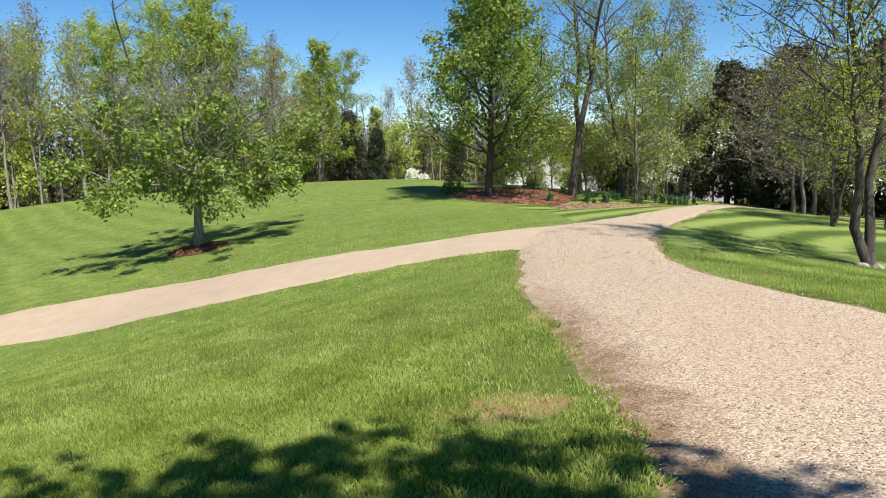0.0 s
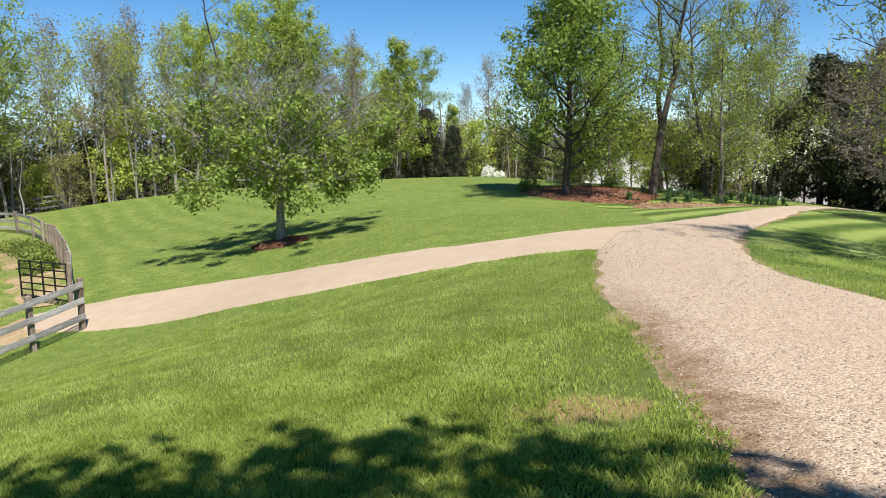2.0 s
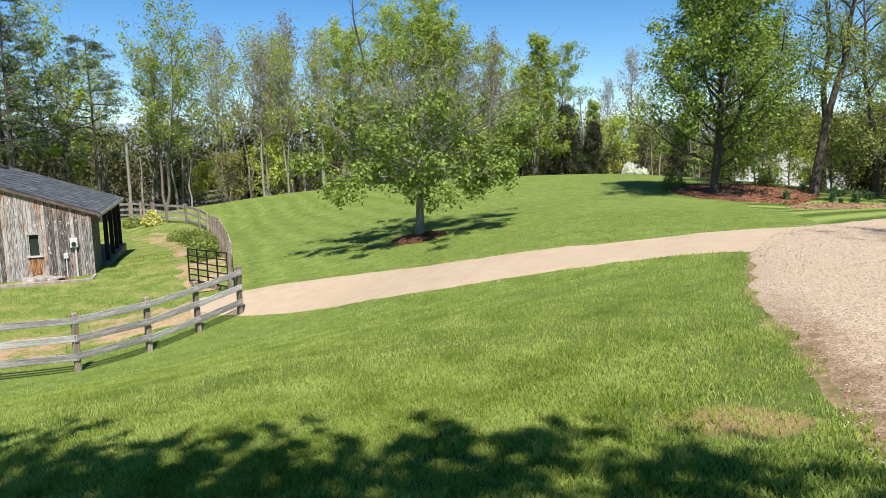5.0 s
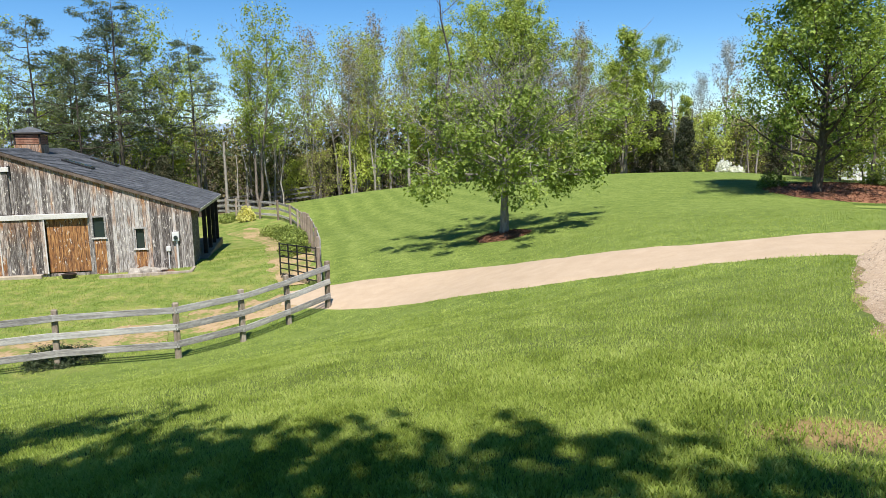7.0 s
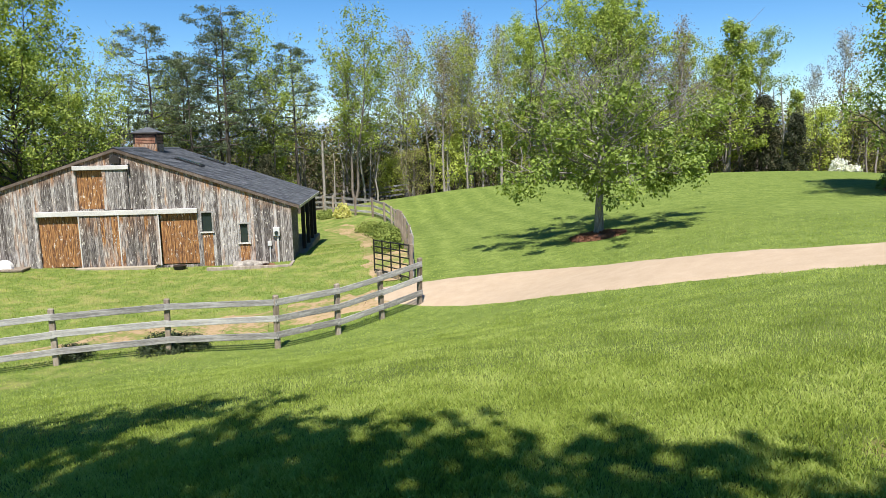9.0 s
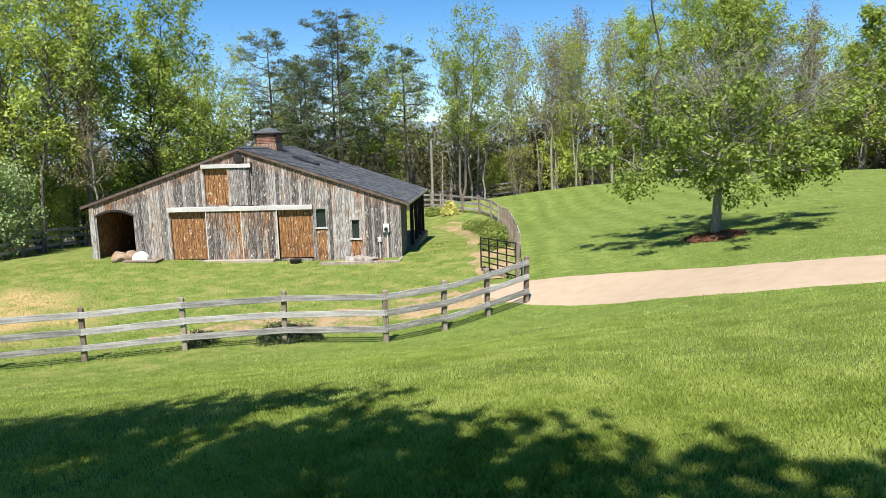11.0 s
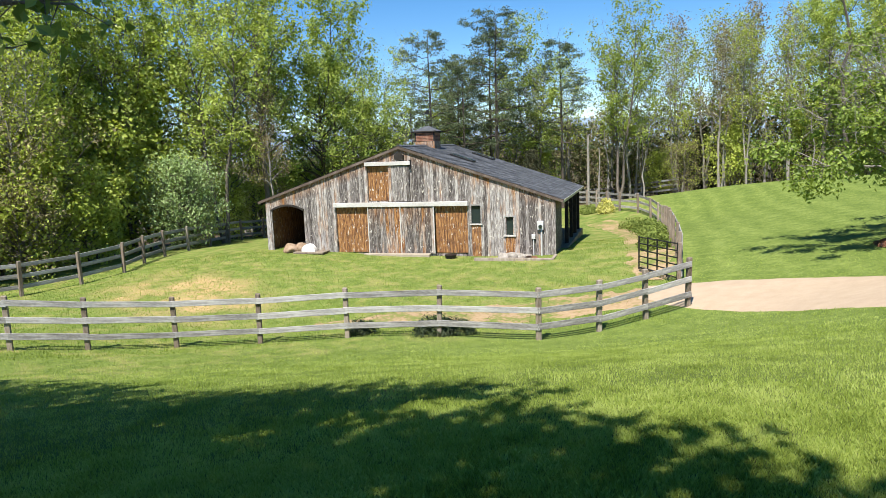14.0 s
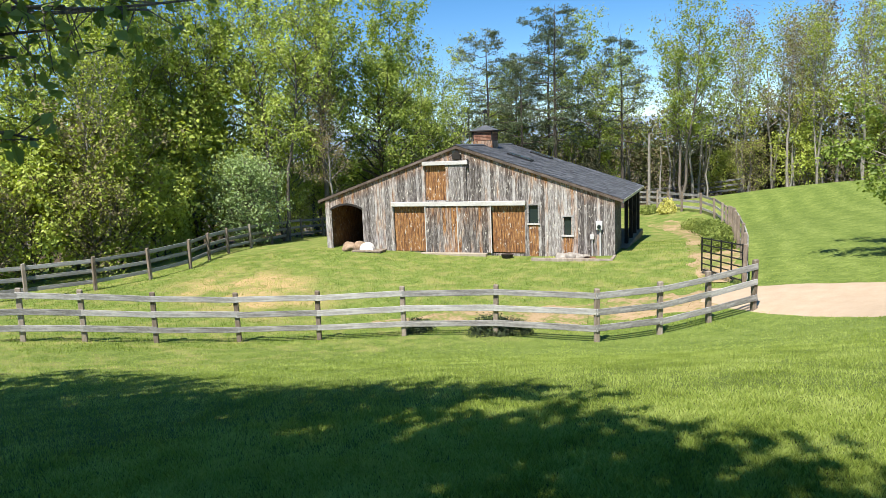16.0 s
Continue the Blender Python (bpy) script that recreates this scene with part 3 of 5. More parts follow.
road_branch = strip("drive_branch", BR_NEAR, BR_FAR, 0.032, 14, M_SAND, 0.08, 2.0)
tagged(road_branch, "pale gravel side drive running down to the paddock gate", "driveway", kind="structure")
TRK_A = [(-11.4, 15.9), (-12.8, 14.5), (-14.0, 12.6), (-15.8, 10.6), (-18, 8)]
TRK_B = [(-12.9, 17.9), (-14.6, 16.2), (-15.6, 14.2), (-17, 12.2), (-18.2, 8.6)]
track = strip("dirt_track", TRK_A, TRK_B, 0.022, 10, M_TRACK, 0.6, 7.0)
tagged(track, "worn orange dirt track inside the paddock gate", "dirt track", kind="structure")


# ---- trees ----
class Wood:
    """Collects tapered limbs as one mesh."""
    def __init__(self):
        self.v, self.f, self.n = [], [], 0

    def limb(self, pts, radii, sides):
        pts = np.asarray(pts, float)
        k = len(pts)
        d = np.gradient(pts, axis=0)
        d /= np.linalg.norm(d, axis=1)[:, None] + 1e-9
        up = np.where(np.abs(d[:, 2:3]) > 0.9, [[1.0, 0, 0]], [[0, 0, 1.0]])
        a = np.cross(d, up)
        a /= np.linalg.norm(a, axis=1)[:, None] + 1e-9
        b = np.cross(d, a)
        t = np.arange(sides) * 2 * np.pi / sides
        ring = pts[:, None] + np.asarray(radii)[:, None, None] * (a[:, None] * np.cos(t)[None, :, None] + b[:, None] * np.sin(t)[None, :, None])
        self.v.append(ring.reshape(-1, 3))
        i = np.arange(k * sides).reshape(k, sides) + self.n
        j = np.roll(i, -1, axis=1)
        self.f.append(np.stack([i[:-1], j[:-1], j[1:], i[1:]], -1).reshape(-1, 4))
        self.n += k * sides

    def mesh(self, name):
        return mesh_arrays(name, np.vstack(self.v), np.vstack(self.f), True)


def leaves(name, rng, centres, size, spread, flat=0.0, long=0.62, small=False):
    """Leaves as small folded blades scattered about the given places, their faces turned outward and up in each clump."""
    n = len(centres)
    off = rng.normal(0, 1, (n, 3))
    c = centres + off * spread
    nrm = off / (np.linalg.norm(off, axis=1)[:, None] + 1e-9) + rng.normal(0, 0.38, (n, 3)) + [0, 0, 0.45 + flat]
    nrm /= np.linalg.norm(nrm, axis=1)[:, None] + 1e-9
    u = np.cross(nrm, rng.normal(0, 1, (n, 3)))
    u /= np.linalg.norm(u, axis=1)[:, None] + 1e-9
    w = np.cross(nrm, u)
    s = (size * rng.uniform(0.55, 1.25, n))[:, None]
    if small:
        v = np.stack([c - u * s * 0.5, c + u * s * 0.2 + w * s * long * 0.5, c + u * s * 0.5 - w * s * long * 0.5 + nrm * s * 0.1], 1).reshape(-1, 3)
        return mesh_arrays(name, v, np.arange(3 * n).reshape(n, 3))
    v = np.stack([c - u * s * 0.5, c + w * s * long * 0.5 + nrm * s * 0.12, c + u * s * 0.5, c - w * s * long * 0.5 + nrm * s * 0.12], 1).reshape(-1, 3)
    i = np.arange(n)[:, None] * 4
    return mesh_arrays(name, v, np.concatenate([i + [0, 1, 2], i + [0, 2, 3]], 0).reshape(-1, 3))


def grow(seed, height, girth, base, spread, limbs, subs, twigs, rise=0.5, profile="round", wobble=0.03, lean=(0.0, 0.0), sides=8, forks=1, droop=0.0, thick=0.42, lift=0.95):
    """The wood of a tree and the places where its leaves sit. base: where the crown starts, as a share of the height."""
    rng = np.random.default_rng(seed)
    wood, spots = Wood(), []
    for fk in range(forks):
        k = 10
        t = np.linspace(0, 1, k)
        drift = np.cumsum(rng.normal(0, wobble * height / 3, (k, 2)), axis=0) * (t[:, None] > 0.05)
        ang = fk * 2.4 + rng.uniform(0, 1)
        fork_out = (np.array([np.cos(ang), np.sin(ang)]) * spread * 0.28 * t[:, None] ** 0.8) if forks > 1 else 0
        h = height * (1 if fk == 0 else rng.uniform(0.8, 0.97))
        trunk = np.concatenate([drift + np.array(lean) * height * t[:, None] ** 1.3 + fork_out, (t * h)[:, None]], 1)
        tr = girth * (1 - t) ** 0.8 * (0.85 if forks == 1 else 0.62) + girth * 0.07
        tr[0] *= 1.55
        trunk[0, 2] -= 0.25
        tr = np.insert(tr, 1, tr[1] * 1.2)
        trunk = np.insert(trunk, 1, trunk[0] * 0.88 + trunk[1] * 0.12 + [0, 0, 0.22], axis=0)
        tt = np.insert(t, 1, 0.04)
        wood.limb(trunk, tr, sides)
        for i in range(limbs):
            f = base + (0.985 - base) * ((i + rng.uniform(0.1, 0.9)) / limbs)
            g = (f - base) / (1 - base)
            p0 = np.array([np.interp(f, tt, trunk[:, a]) for a in range(3)])
            if profile == "round":
                ln = spread * (0.35 + 0.65 * math.sin(math.pi * min(1, 0.18 + 0.80 * g)))
            elif profile == "cone":
                ln = spread * (1.04 - 0.90 * g) * (0.55 + 0.45 * min(1, g * 6 + 0.25))
            elif profile == "dome":
                ln = spread * math.sqrt(max(0.06, 1 - (0.97 * g) ** 2)) * (0.78 + 0.22 * min(1, g * 5))
            elif profile == "vase":
                ln = spread * (0.45 + 0.55 * g)
            else:
                ln = spread * (0.5 + 0.5 * math.sin(math.pi * (0.15 + 0.75 * g)))
            ln *= rng.uniform(0.72, 1.15)
            az = i * 2.39996 + rng.uniform(-0.5, 0.5) + fk
            el = rise * (0.55 + 0.75 * g) + rng.uniform(-0.18, 0.18)
            if profile == "dome":
                el = rise * 0.3 + lift * g + rng.uniform(-0.16, 0.16)
            q = np.linspace(0, 1, 6)
            d = np.array([math.cos(az) * math.cos(el), math.sin(az) * math.cos(el), math.sin(el)])
            path = p0 + d * ln * q[:, None] + np.array([0, 0, 1.0]) * (ln * (0.22 * rise - droop) * q[:, None] ** 2)
            path[1:] += np.cumsum(rng.normal(0, ln * 0.035, (5, 3)), axis=0)
            lr = max(0.012, min(np.interp(f, tt, tr) * 0.55 * thick / 0.42, girth * thick * ln / max(spread, 0.1)))
            wood.limb(path, lr * (1 - q) ** 0.85 + 0.006, 5 if sides > 6 else 4)
            for j in range(subs):
                qf = 0.22 + 0.78 * (j + rng.uniform(0, 1)) / subs
                s0 = np.array([np.interp(qf, q, path[:, a]) for a in range(3)])
                turn = rng.normal(0, 1, 3)
                sdv = d * 0.75 + turn * 0.62 + [0, 0, 0.22 * rise - droop]
                sdv /= np.linalg.norm(sdv)
                sl = ln * (0.48 - 0.26 * qf) * rng.uniform(0.7, 1.3)
                qs = np.linspace(0, 1, 4)
                sp = s0 + sdv * sl * qs[:, None] + np.array([0, 0, sl * (0.15 * rise - droop)]) * qs[:, None] ** 2
                sp[1:] += np.cumsum(rng.normal(0, sl * 0.05, (3, 3)), axis=0)
                wood.limb(sp, np.maximum(lr * 0.36 * (1 - 0.75 * qs), 0.005), 4 if sides > 6 else 3)
                spots.extend(sp[1:])
                for _ in range(twigs):
                    t0 = sp[rng.integers(1, 4)]
                    tv = sdv * 0.6 + rng.normal(0, 0.7, 3) + [0, 0, 0.25 * rise - droop]
                    tv /= np.linalg.norm(tv)
                    tl = sl * rng.uniform(0.25, 0.6)
                    wood.limb(np.stack([t0, t0 + tv * tl * 0.5, t0 + tv * tl + [0, 0, tl * (0.12 - droop)]]), [0.009, 0.006, 0.003], 3)
                    spots.extend([t0 + tv * tl * 0.55, t0 + tv * tl])
    return wood, np.array(spots)


def tree(name, label, wood, spots, bark, leaf, count, size, spread, seed, m, flat=0.0, long=0.62, group="", keep=None, second=None, category="tree", clump=0.4):
    """A tree with a trunk part and a crown of single leaves."""
    rng = np.random.default_rng(seed + 900)
    ob = thing(name, label, category, m, group)
    part("trunk", wood.mesh("trunk"), bark, ob)
    if keep is not None:
        spots = spots[keep(spots, rng)]
    spots = spots[rng.uniform(0, 1, len(spots)) < clump] if clump < 1 else spots
    if count:
        part("crown", leaves("crown", rng, spots[rng.integers(0, len(spots), count)], size, spread, flat, long), leaf, ob)
    if second:
        mat, k, sz = second
        part("blossom" if mat is L_WHITE else "young_leaves", leaves("leaf", rng, spots[rng.integers(0, len(spots), k)], sz, spread, flat, long), mat, ob)
    return ob


def at(x, y, rz=0.0, scale=1.0, sink=0.05, sz=None):
    return pose(x, y, gz(x, y) - sink, 0, 0, rz) @ Matrix.Diagonal((scale, scale, sz or scale, 1))


def lower_leafy(spots, rng):
    """Leaves thick low down, thin towards the top."""
    h = spots[:, 2] / spots[:, 2].max()
    return rng.uniform(0, 1, len(spots)) < np.clip(1.6 - 2.1 * h, 0.05, 1.0)


# young tree on the lawn, its top still mostly twigs
w, sp_ = grow(11, 4.5, 0.19, 0.44, 4.0, 40, 8, 6, rise=0.22, profile="dome", wobble=0.014, lean=(0.012, 0), thick=0.26, lift=0.84)
tree("lawn_tree", "small spreading tree in new leaf with bare grey upper twigs", w, sp_, M_BARK_GREY, L_DEEP, 8500, 0.15, 0.17, 11, at(-8.03, 22.61, 0), keep=lower_leafy, second=(L_FRESH, 9500, 0.145), clump=0.15)

# tall full tree by the mulch bed
w, sp_ = grow(23, 11.4, 0.20, 0.10, 4.7, 60, 8, 3, rise=0.72, profile="cone", wobble=0.01)
tree("maple_tree", "tall full green tree standing in a mulch bed", w, sp_, M_BARK_DARK, L_DEEP, 9000, 0.16, 0.24, 23, at(2.31, 32.92, 40), second=(L_FRESH, 32000, 0.16), clump=0.4)

# locust trees with twisted trunks and thin leaf
w, sp_ = grow(31, 11.5, 0.22, 0.42, 3.6, 16, 6, 5, rise=0.7, profile="vase", wobble=0.035, lean=(0.07, 0))
locust = tree("locust_tree", "tall crooked locust tree with thin yellow-green leaf", w, sp_, M_BARK_DARK, L_OLIVE, 5000, 0.11, 0.22, 31, at(6.6, 34.37, 0), group="trees by the drive")
copy_thing(locust, at(9.6, 36.5, 140, 0.86))
copy_thing(locust, at(12.8, 41.5, 60, 0.95))
copy_thing(locust, at(8.3, 41.0, 250, 1.02))

w, sp_ = grow(37, 7.6, 0.12, 0.16, 3.3, 24, 7, 4, rise=0.55, profile="round", wobble=0.02, thick=0.28)
young = tree("young_tree", "young tree with thin yellow-green spring leaf", w, sp_, M_BARK, L_OLIVE, 9000, 0.125, 0.22, 37, at(9.6, 33.6, 0), group="trees by the drive")
copy_thing(young, at(12.0, 36.4, 100, 0.9))
copy_thing(young, at(12.4, 43.0, 200, 1.0))
copy_thing(young, at(5.2, 39.5, 20, 0.95))

# island trees on the right of the drive
w, sp_ = grow(41, 6.6, 0.125, 0.24, 2.5, 26, 7, 5, rise=0.6, profile="round", wobble=0.035, thick=0.13, forks=2)
isl = tree("island_tree", "slim dark-barked tree with sparse fresh leaf on the lawn", w, sp_, M_BARK_DARK, L_YELLOW, 15000, 0.06, 0.11, 41, at(7.25, 11.42, 0), group="trees on the island", clump=0.2)
copy_thing(isl, at(10.6, 18.4, 130, 0.62))
w, sp_ = grow(43, 4.6, 0.075, 0.2, 2.4, 26, 8, 6, rise=0.5, profile="round", wobble=0.03, thick=0.22)
bare_small = tree("bare_tree", "small grey leafless tree with dense fine twigs", w, sp_, M_BARK, L_BUD, 1200, 0.09, 0.12, 43, at(11.6, 21.8, 0), group="bare trees")
copy_thing(bare_small, at(13.4, 24.5, 80, 1.15))
copy_thing(bare_small, at(12.6, 19.2, 200, 0.9))
copy_thing(bare_small, at(15.0, 29.0, 300, 1.2))

# dogwoods in flower
w, sp_ = grow(47, 4.6, 0.09, 0.28, 2.4, 18, 6, 3, rise=0.25, profile="round", wobble=0.03)
dog = tree("dogwood_tree", "small dogwood tree with white blossom in layers", w, sp_, M_BARK, L_SPRING, 900, 0.14, 0.16, 47, at(17.2, 39.8, 0), flat=0.6, second=(L_WHITE, 1500, 0.13), group="dogwoods")
for x, y, a, sc in [(18.2, 35.5, 90, 1.0), (10.8, 35.0, 190, 0.75), (20.5, 45, 30, 1.2), (-41.5, 52.5, 60, 1.05), (15.2, 23.0, 150, 0.8), (12.2, 46.5, 10, 1.1)]:
    copy_thing(dog, at(x, y, a, sc))

# forest kinds, built once and set out along the edge of the woods
w, sp_ = grow(53, 14.0, 0.20, 0.30, 3.6, 28, 6, 1, rise=0.75, profile="oval", wobble=0.014, sides=6)
leafy_a = tree("leafy_tree", "tall woodland tree in bright new leaf", w, sp_, M_BARK, L_SPRING, 8000, 0.22, 0.30, 53, at(-18.03, 55.13, 0), clump=0.17, group="woodland trees")
w, sp_ = grow(59, 13.0, 0.19, 0.36, 3.9, 24, 6, 3, rise=0.7, profile="vase", wobble=0.022, sides=6, forks=2)
leafy_b = tree("leafy_tree", "forked woodland tree with airy bright green crown", w, sp_, M_BARK, L_SPRING, 8500, 0.21, 0.29, 59, at(-36.87, 44.83, 0), clump=0.13, group="woodland trees")
w, sp_ = grow(57, 11.0, 0.24, 0.12, 4.3, 40, 7, 2, rise=0.55, profile="round", wobble=0.015, sides=6)
broad = tree("broad_tree", "full dense green tree with a heavy crown to the ground", w, sp_, M_BARK_DARK, L_DEEP, 2500, 0.21, 0.30, 57, at(-43.4, 21.4, 0), clump=0.2, second=(L_SPRING, 12000, 0.20), group="woodland trees")
copy_thing(broad, at(-18.4, 54.0, 90, 1.12))
copy_thing(broad, at(-43.8, 25.2, 200, 0.8))
w, sp_ = grow(61, 13.5, 0.15, 0.38, 2.6, 24, 6, 3, rise=0.95, profile="oval", wobble=0.014, sides=6)
bare_a = tree("bare_tree", "tall slender grey tree only just budding", w, sp_, M_BARK_PALE, L_BUD, 3200, 0.17, 0.28, 61, at(-30.86, 53.77, 0), group="bare woodland trees")
w, sp_ = grow(67, 13.0, 0.14, 0.42, 2.5, 22, 6, 3, rise=0.95, profile="oval", wobble=0.02, sides=6, forks=2)
bare_b = tree("bare_tree", "pale forked tree with a thin haze of yellow-green leaf", w, sp_, M_BARK_PALE, L_YELLOW, 3000, 0.20, 0.30, 67, at(-33.76, 52.05, 0), group="bare woodland trees")
w, sp_ = grow(71, 16.0, 0.19, 0.36, 3.3, 22, 8, 3, rise=0.05, profile="round", wobble=0.012, sides=6)
pine = tree("pine_tree", "tall thin pine with flat layered grey-green boughs", w, sp_, M_BARK_DARK, L_PINE, 7500, 0.24, np.array([0.22, 0.22, 0.05]), 71, at(-48.95, 34.81, 0), flat=0.5, long=0.3, clump=0.5, group="pines")
w, sp_ = grow(73, 7.6, 0.17, 0.06, 2.7, 44, 5, 1, rise=0.25, profile="cone", wobble=0.01, sides=6)
cedar = tree("cedar_tree", "dense dark brownish-green cedar", w, sp_, M_BARK_DARK, L_CEDAR, 7500, 0.32, 0.24, 73, at(16.94, 40.43, 0, 1.05), long=0.35, group="cedars")
w, sp_ = grow(79, 11.0, 0.15, 0.16, 3.0, 36, 6, 2, rise=0.35, profile="cone", wobble=0.015, sides=6)
larch = tree("larch_tree", "pointed soft green larch at the edge of the woods", w, sp_, M_BARK, L_SPRING, 6500, 0.24, 0.22, 79, at(-9.4, 55.2, 0), group="woodland trees")
w, sp_ = grow(83, 4.4, 0.07, 0.04, 2.5, 24, 4, 1, rise=0.75, profile="round", wobble=0.03, sides=5)
thicket = tree("thicket_shrub", "tangled green shrub growing under the trees", w, sp_, M_BARK_DARK, L_THICKET, 4200, 0.20, 0.26, 83, at(-38, 5, 0), group="undergrowth", category="shrub")
w, sp_ = grow(89, 4.6, 0.07, 0.05, 2.6, 26, 5, 3, rise=0.7, profile="round", wobble=0.03, sides=5)
brown = tree("brown_shrub", "twiggy brown shrub only partly in leaf", w, sp_, M_BARK, L_BROWN, 2600, 0.16, 0.24, 89, at(-36.5, 2.4, 0), group="undergrowth", second=(L_THICKET, 1900, 0.15), category="shrub")

w, sp_ = grow(107, 15.0, 0.16, 0.62, 2.6, 7, 5, 4, rise=0.8, profile="vase", wobble=0.05, lean=(-0.03, 0.0), sides=6)
snag = tree("bare_snag", "tall crooked leafless tree against the sky", w, sp_, M_BARK_DARK, L_BUD, 0, 0.1, 0.1, 107, at(-20.2, 46.4, 0), group="bare woodland trees")
copy_thing(snag, at(14.3, 42.7, 200, 0.7))
copy_thing(snag, at(10.6, 39.0, 100, 0.75))

rng = np.random.default_rng(5)


def stand(kind, rows, spin=0):
    """Copies of one kind of tree: x, y and height relative to the first."""
    for i, (x, y, sc) in enumerate(rows):
        copy_thing(kind, at(x, y, 47 * i + spin, sc * rng.uniform(0.97, 1.03), 0.1, sc))


stand(leafy_a, [(-25.3, 54.4, 0.84), (-22.8, 57.7, 1.0), (-27.6, 58.5, 0.95), (-41.9, 16.7, 1.05), (-45.9, 24.1, 1.1), (-8.2, 61.5, 0.75), (-15, 63, 0.8), (-19.8, 61, 0.95), (-45.5, 13, 1.1),
                (-43.5, 9.0, 1.05), (-40, 4.5, 0.95), (-41, 0.0, 1.0), (31, 52, 0.7), (-60, 45, 0.7)])
stand(leafy_b, [(-46, 17.5, 1.05), (-40.0, 13.2, 1.0), (-44.5, 27, 0.85), (-41.5, 8.6, 0.9), (-42.3, 40.6, 0.98), (-52, 38, 0.85), (-36.5, 1.8, 0.9), (-42.5, 5, 1.1), (-12.5, 66, 0.8)], 20)
stand(bare_a, [(-28.9, 55.6, 0.92), (-36.9, 52.4, 1.0), (-33.5, 56.5, 0.95), (-13.7, 58.4, 0.83), (-16, 57.5, 0.8), (-2.4, 60, 0.72), (-41, 49, 0.9), (-31.5, 50.5, 0.85), (-4.5, 63, 0.6), (15, 43, 0.78), (-46.5, 45, 0.85), (-38.8, 15.8, 0.6), (20, 52, 0.7)], 10)
stand(bare_b, [(-31.7, 53.3, 0.95), (-26.5, 51.6, 0.88), (-29.5, 51, 0.9), (-38.6, 50.2, 0.92), (-35, 49.5, 0.88), (-44.5, 47, 0.92), (-22.0, 52.2, 0.8), (-1, 64, 0.62), (-24.5, 60, 0.9), (19.5, 49, 0.68), (-48, 42, 0.88), (-10.5, 60, 0.7)], 30)
stand(pine, [(-42.5, 36.6, 1.03), (-45.5, 38.5, 0.98), (-50.5, 39, 0.9), (-44, 34.5, 0.8), (-39.5, 41, 0.85), (-47, 31.5, 0.6), (-55, 42, 0.9), (-52, 33, 0.5)], 70)
stand(cedar, [(20.5, 40.1, 1.12), (23.5, 37, 1.15), (22, 33, 0.9), (18.6, 37, 1.05), (26, 42, 1.2), (28, 36, 1.2), (18.4, 33.6, 0.75), (27, 31, 1.0), (21, 46, 1.1), (17.6, 36.2, 0.5), (11.4, 44.2, 0.6), (17.4, 30.0, 0.45), (-49, 36.5, 0.75), (-46, 36, 0.7), (-40.5, 38.5, 0.62), (-5, 56, 0.55), (-7.4, 57.8, 0.75), (24.5, 30, 0.8), (20.4, 28.4, 0.6), (26, 26, 0.8), (-43, 41, 0.75), (-36, 55, 0.7), (17, 47, 0.8), (1.5, 58, 0.5), (4.5, 55, 0.55)])
stand(larch, [(-11.5, 62, 0.9), (-6, 66, 0.7), (-2, 70, 0.6), (2, 66, 0.6)])
under = []
for i in range(46):
    a = radians(92 - i * 2.75 + rng.uniform(-1, 1))
    d = 49 + 6 * math.sin(i * 1.7) + (13 if i > 15 else -7 * (i < 6)) + rng.uniform(-3, 4)
    x, y = -math.sin(a) * d, math.cos(a) * d
    if (x > 3 and y < 46) or (-42 < x < -18 and y < 48) or (x < -30 and y < 17):
        continue
    under.append((x, y, rng.uniform(0.6, 1.1)))
stand(thicket, [u for i, u in enumerate(under) if i % 2 == 0])
stand(brown, [u for i, u in enumerate(under) if i % 2 == 1])
stand(thicket, [(-41.0, 7.4, 1.5), (-41.8, 8.3, 1.2), (-42.0, 5.6, 1.6), (-43.0, 9.8, 1.8), (-34.6, 3.6, 1.0), (-43, 7.6, 1.0), (-38.0, 6.0, 0.6), (4.0, 44.6, 0.7), (5.8, 47.5, 0.8), (7.4, 45.4, 0.7), (9.2, 47, 0.8), (10.8, 46, 0.75), (12.5, 45, 0.8), (-43.5, 14.2, 0.8), (-33.5, 0.0, 1.0), (-32.5, -3.4, 1.1), (-35.5, -0.5, 1.3), (-36.5, 5.5, 0.9), (-45.5, 17.8, 0.8), (-45.5, 20.5, 0.9), (-46, 23, 0.9), (22, 30.5, 0.8), (18.5, 31.5, 0.7), (24, 34, 1.0), (19, 26, 0.7), (17.5, 24, 0.6)], 15)
stand(brown, [(-33.4, 2.4, 0.8), (-35.2, 2.6, 1.3), (-32.6, -1.2, 0.8), (8.2, 38.5, 0.7), (11.4, 39.6, 0.8), (4, 41.5, 0.7)], 25)

# the woods farther in: too far to tell trees apart
fw = np.random.default_rng(444)
n = 180000
fa = np.radians(fw.uniform(-40, 100, n))
fd = fw.uniform(63, 86, n)
fx, fy = -np.sin(fa) * fd, np.cos(fa) * fd
top = (1 - 0.45 * np.exp(-((np.degrees(fa) - 3) / 6) ** 2)) * np.array([7.8 + 3.5 * noise.noise(Vector((p * 0.09, q * 0.09, 5.0))) + 2.5 * noise.noise(Vector((p * 0.35, q * 0.35, 8.0))) for p, q in zip(fx, fy)])
fz = land(fx, fy) + top * fw.uniform(0, 1, n) ** 0.8
fw_ob = thing("far_woods", "dense far woods in mixed spring green and brown", "woods", kind="stuff")
k = n // 2
pts = np.stack([fx, fy, fz], -1)
part("green_leaves", leaves("green_leaves", fw, pts[:k], 0.42, 0.3, small=True), L_WOODS, fw_ob)
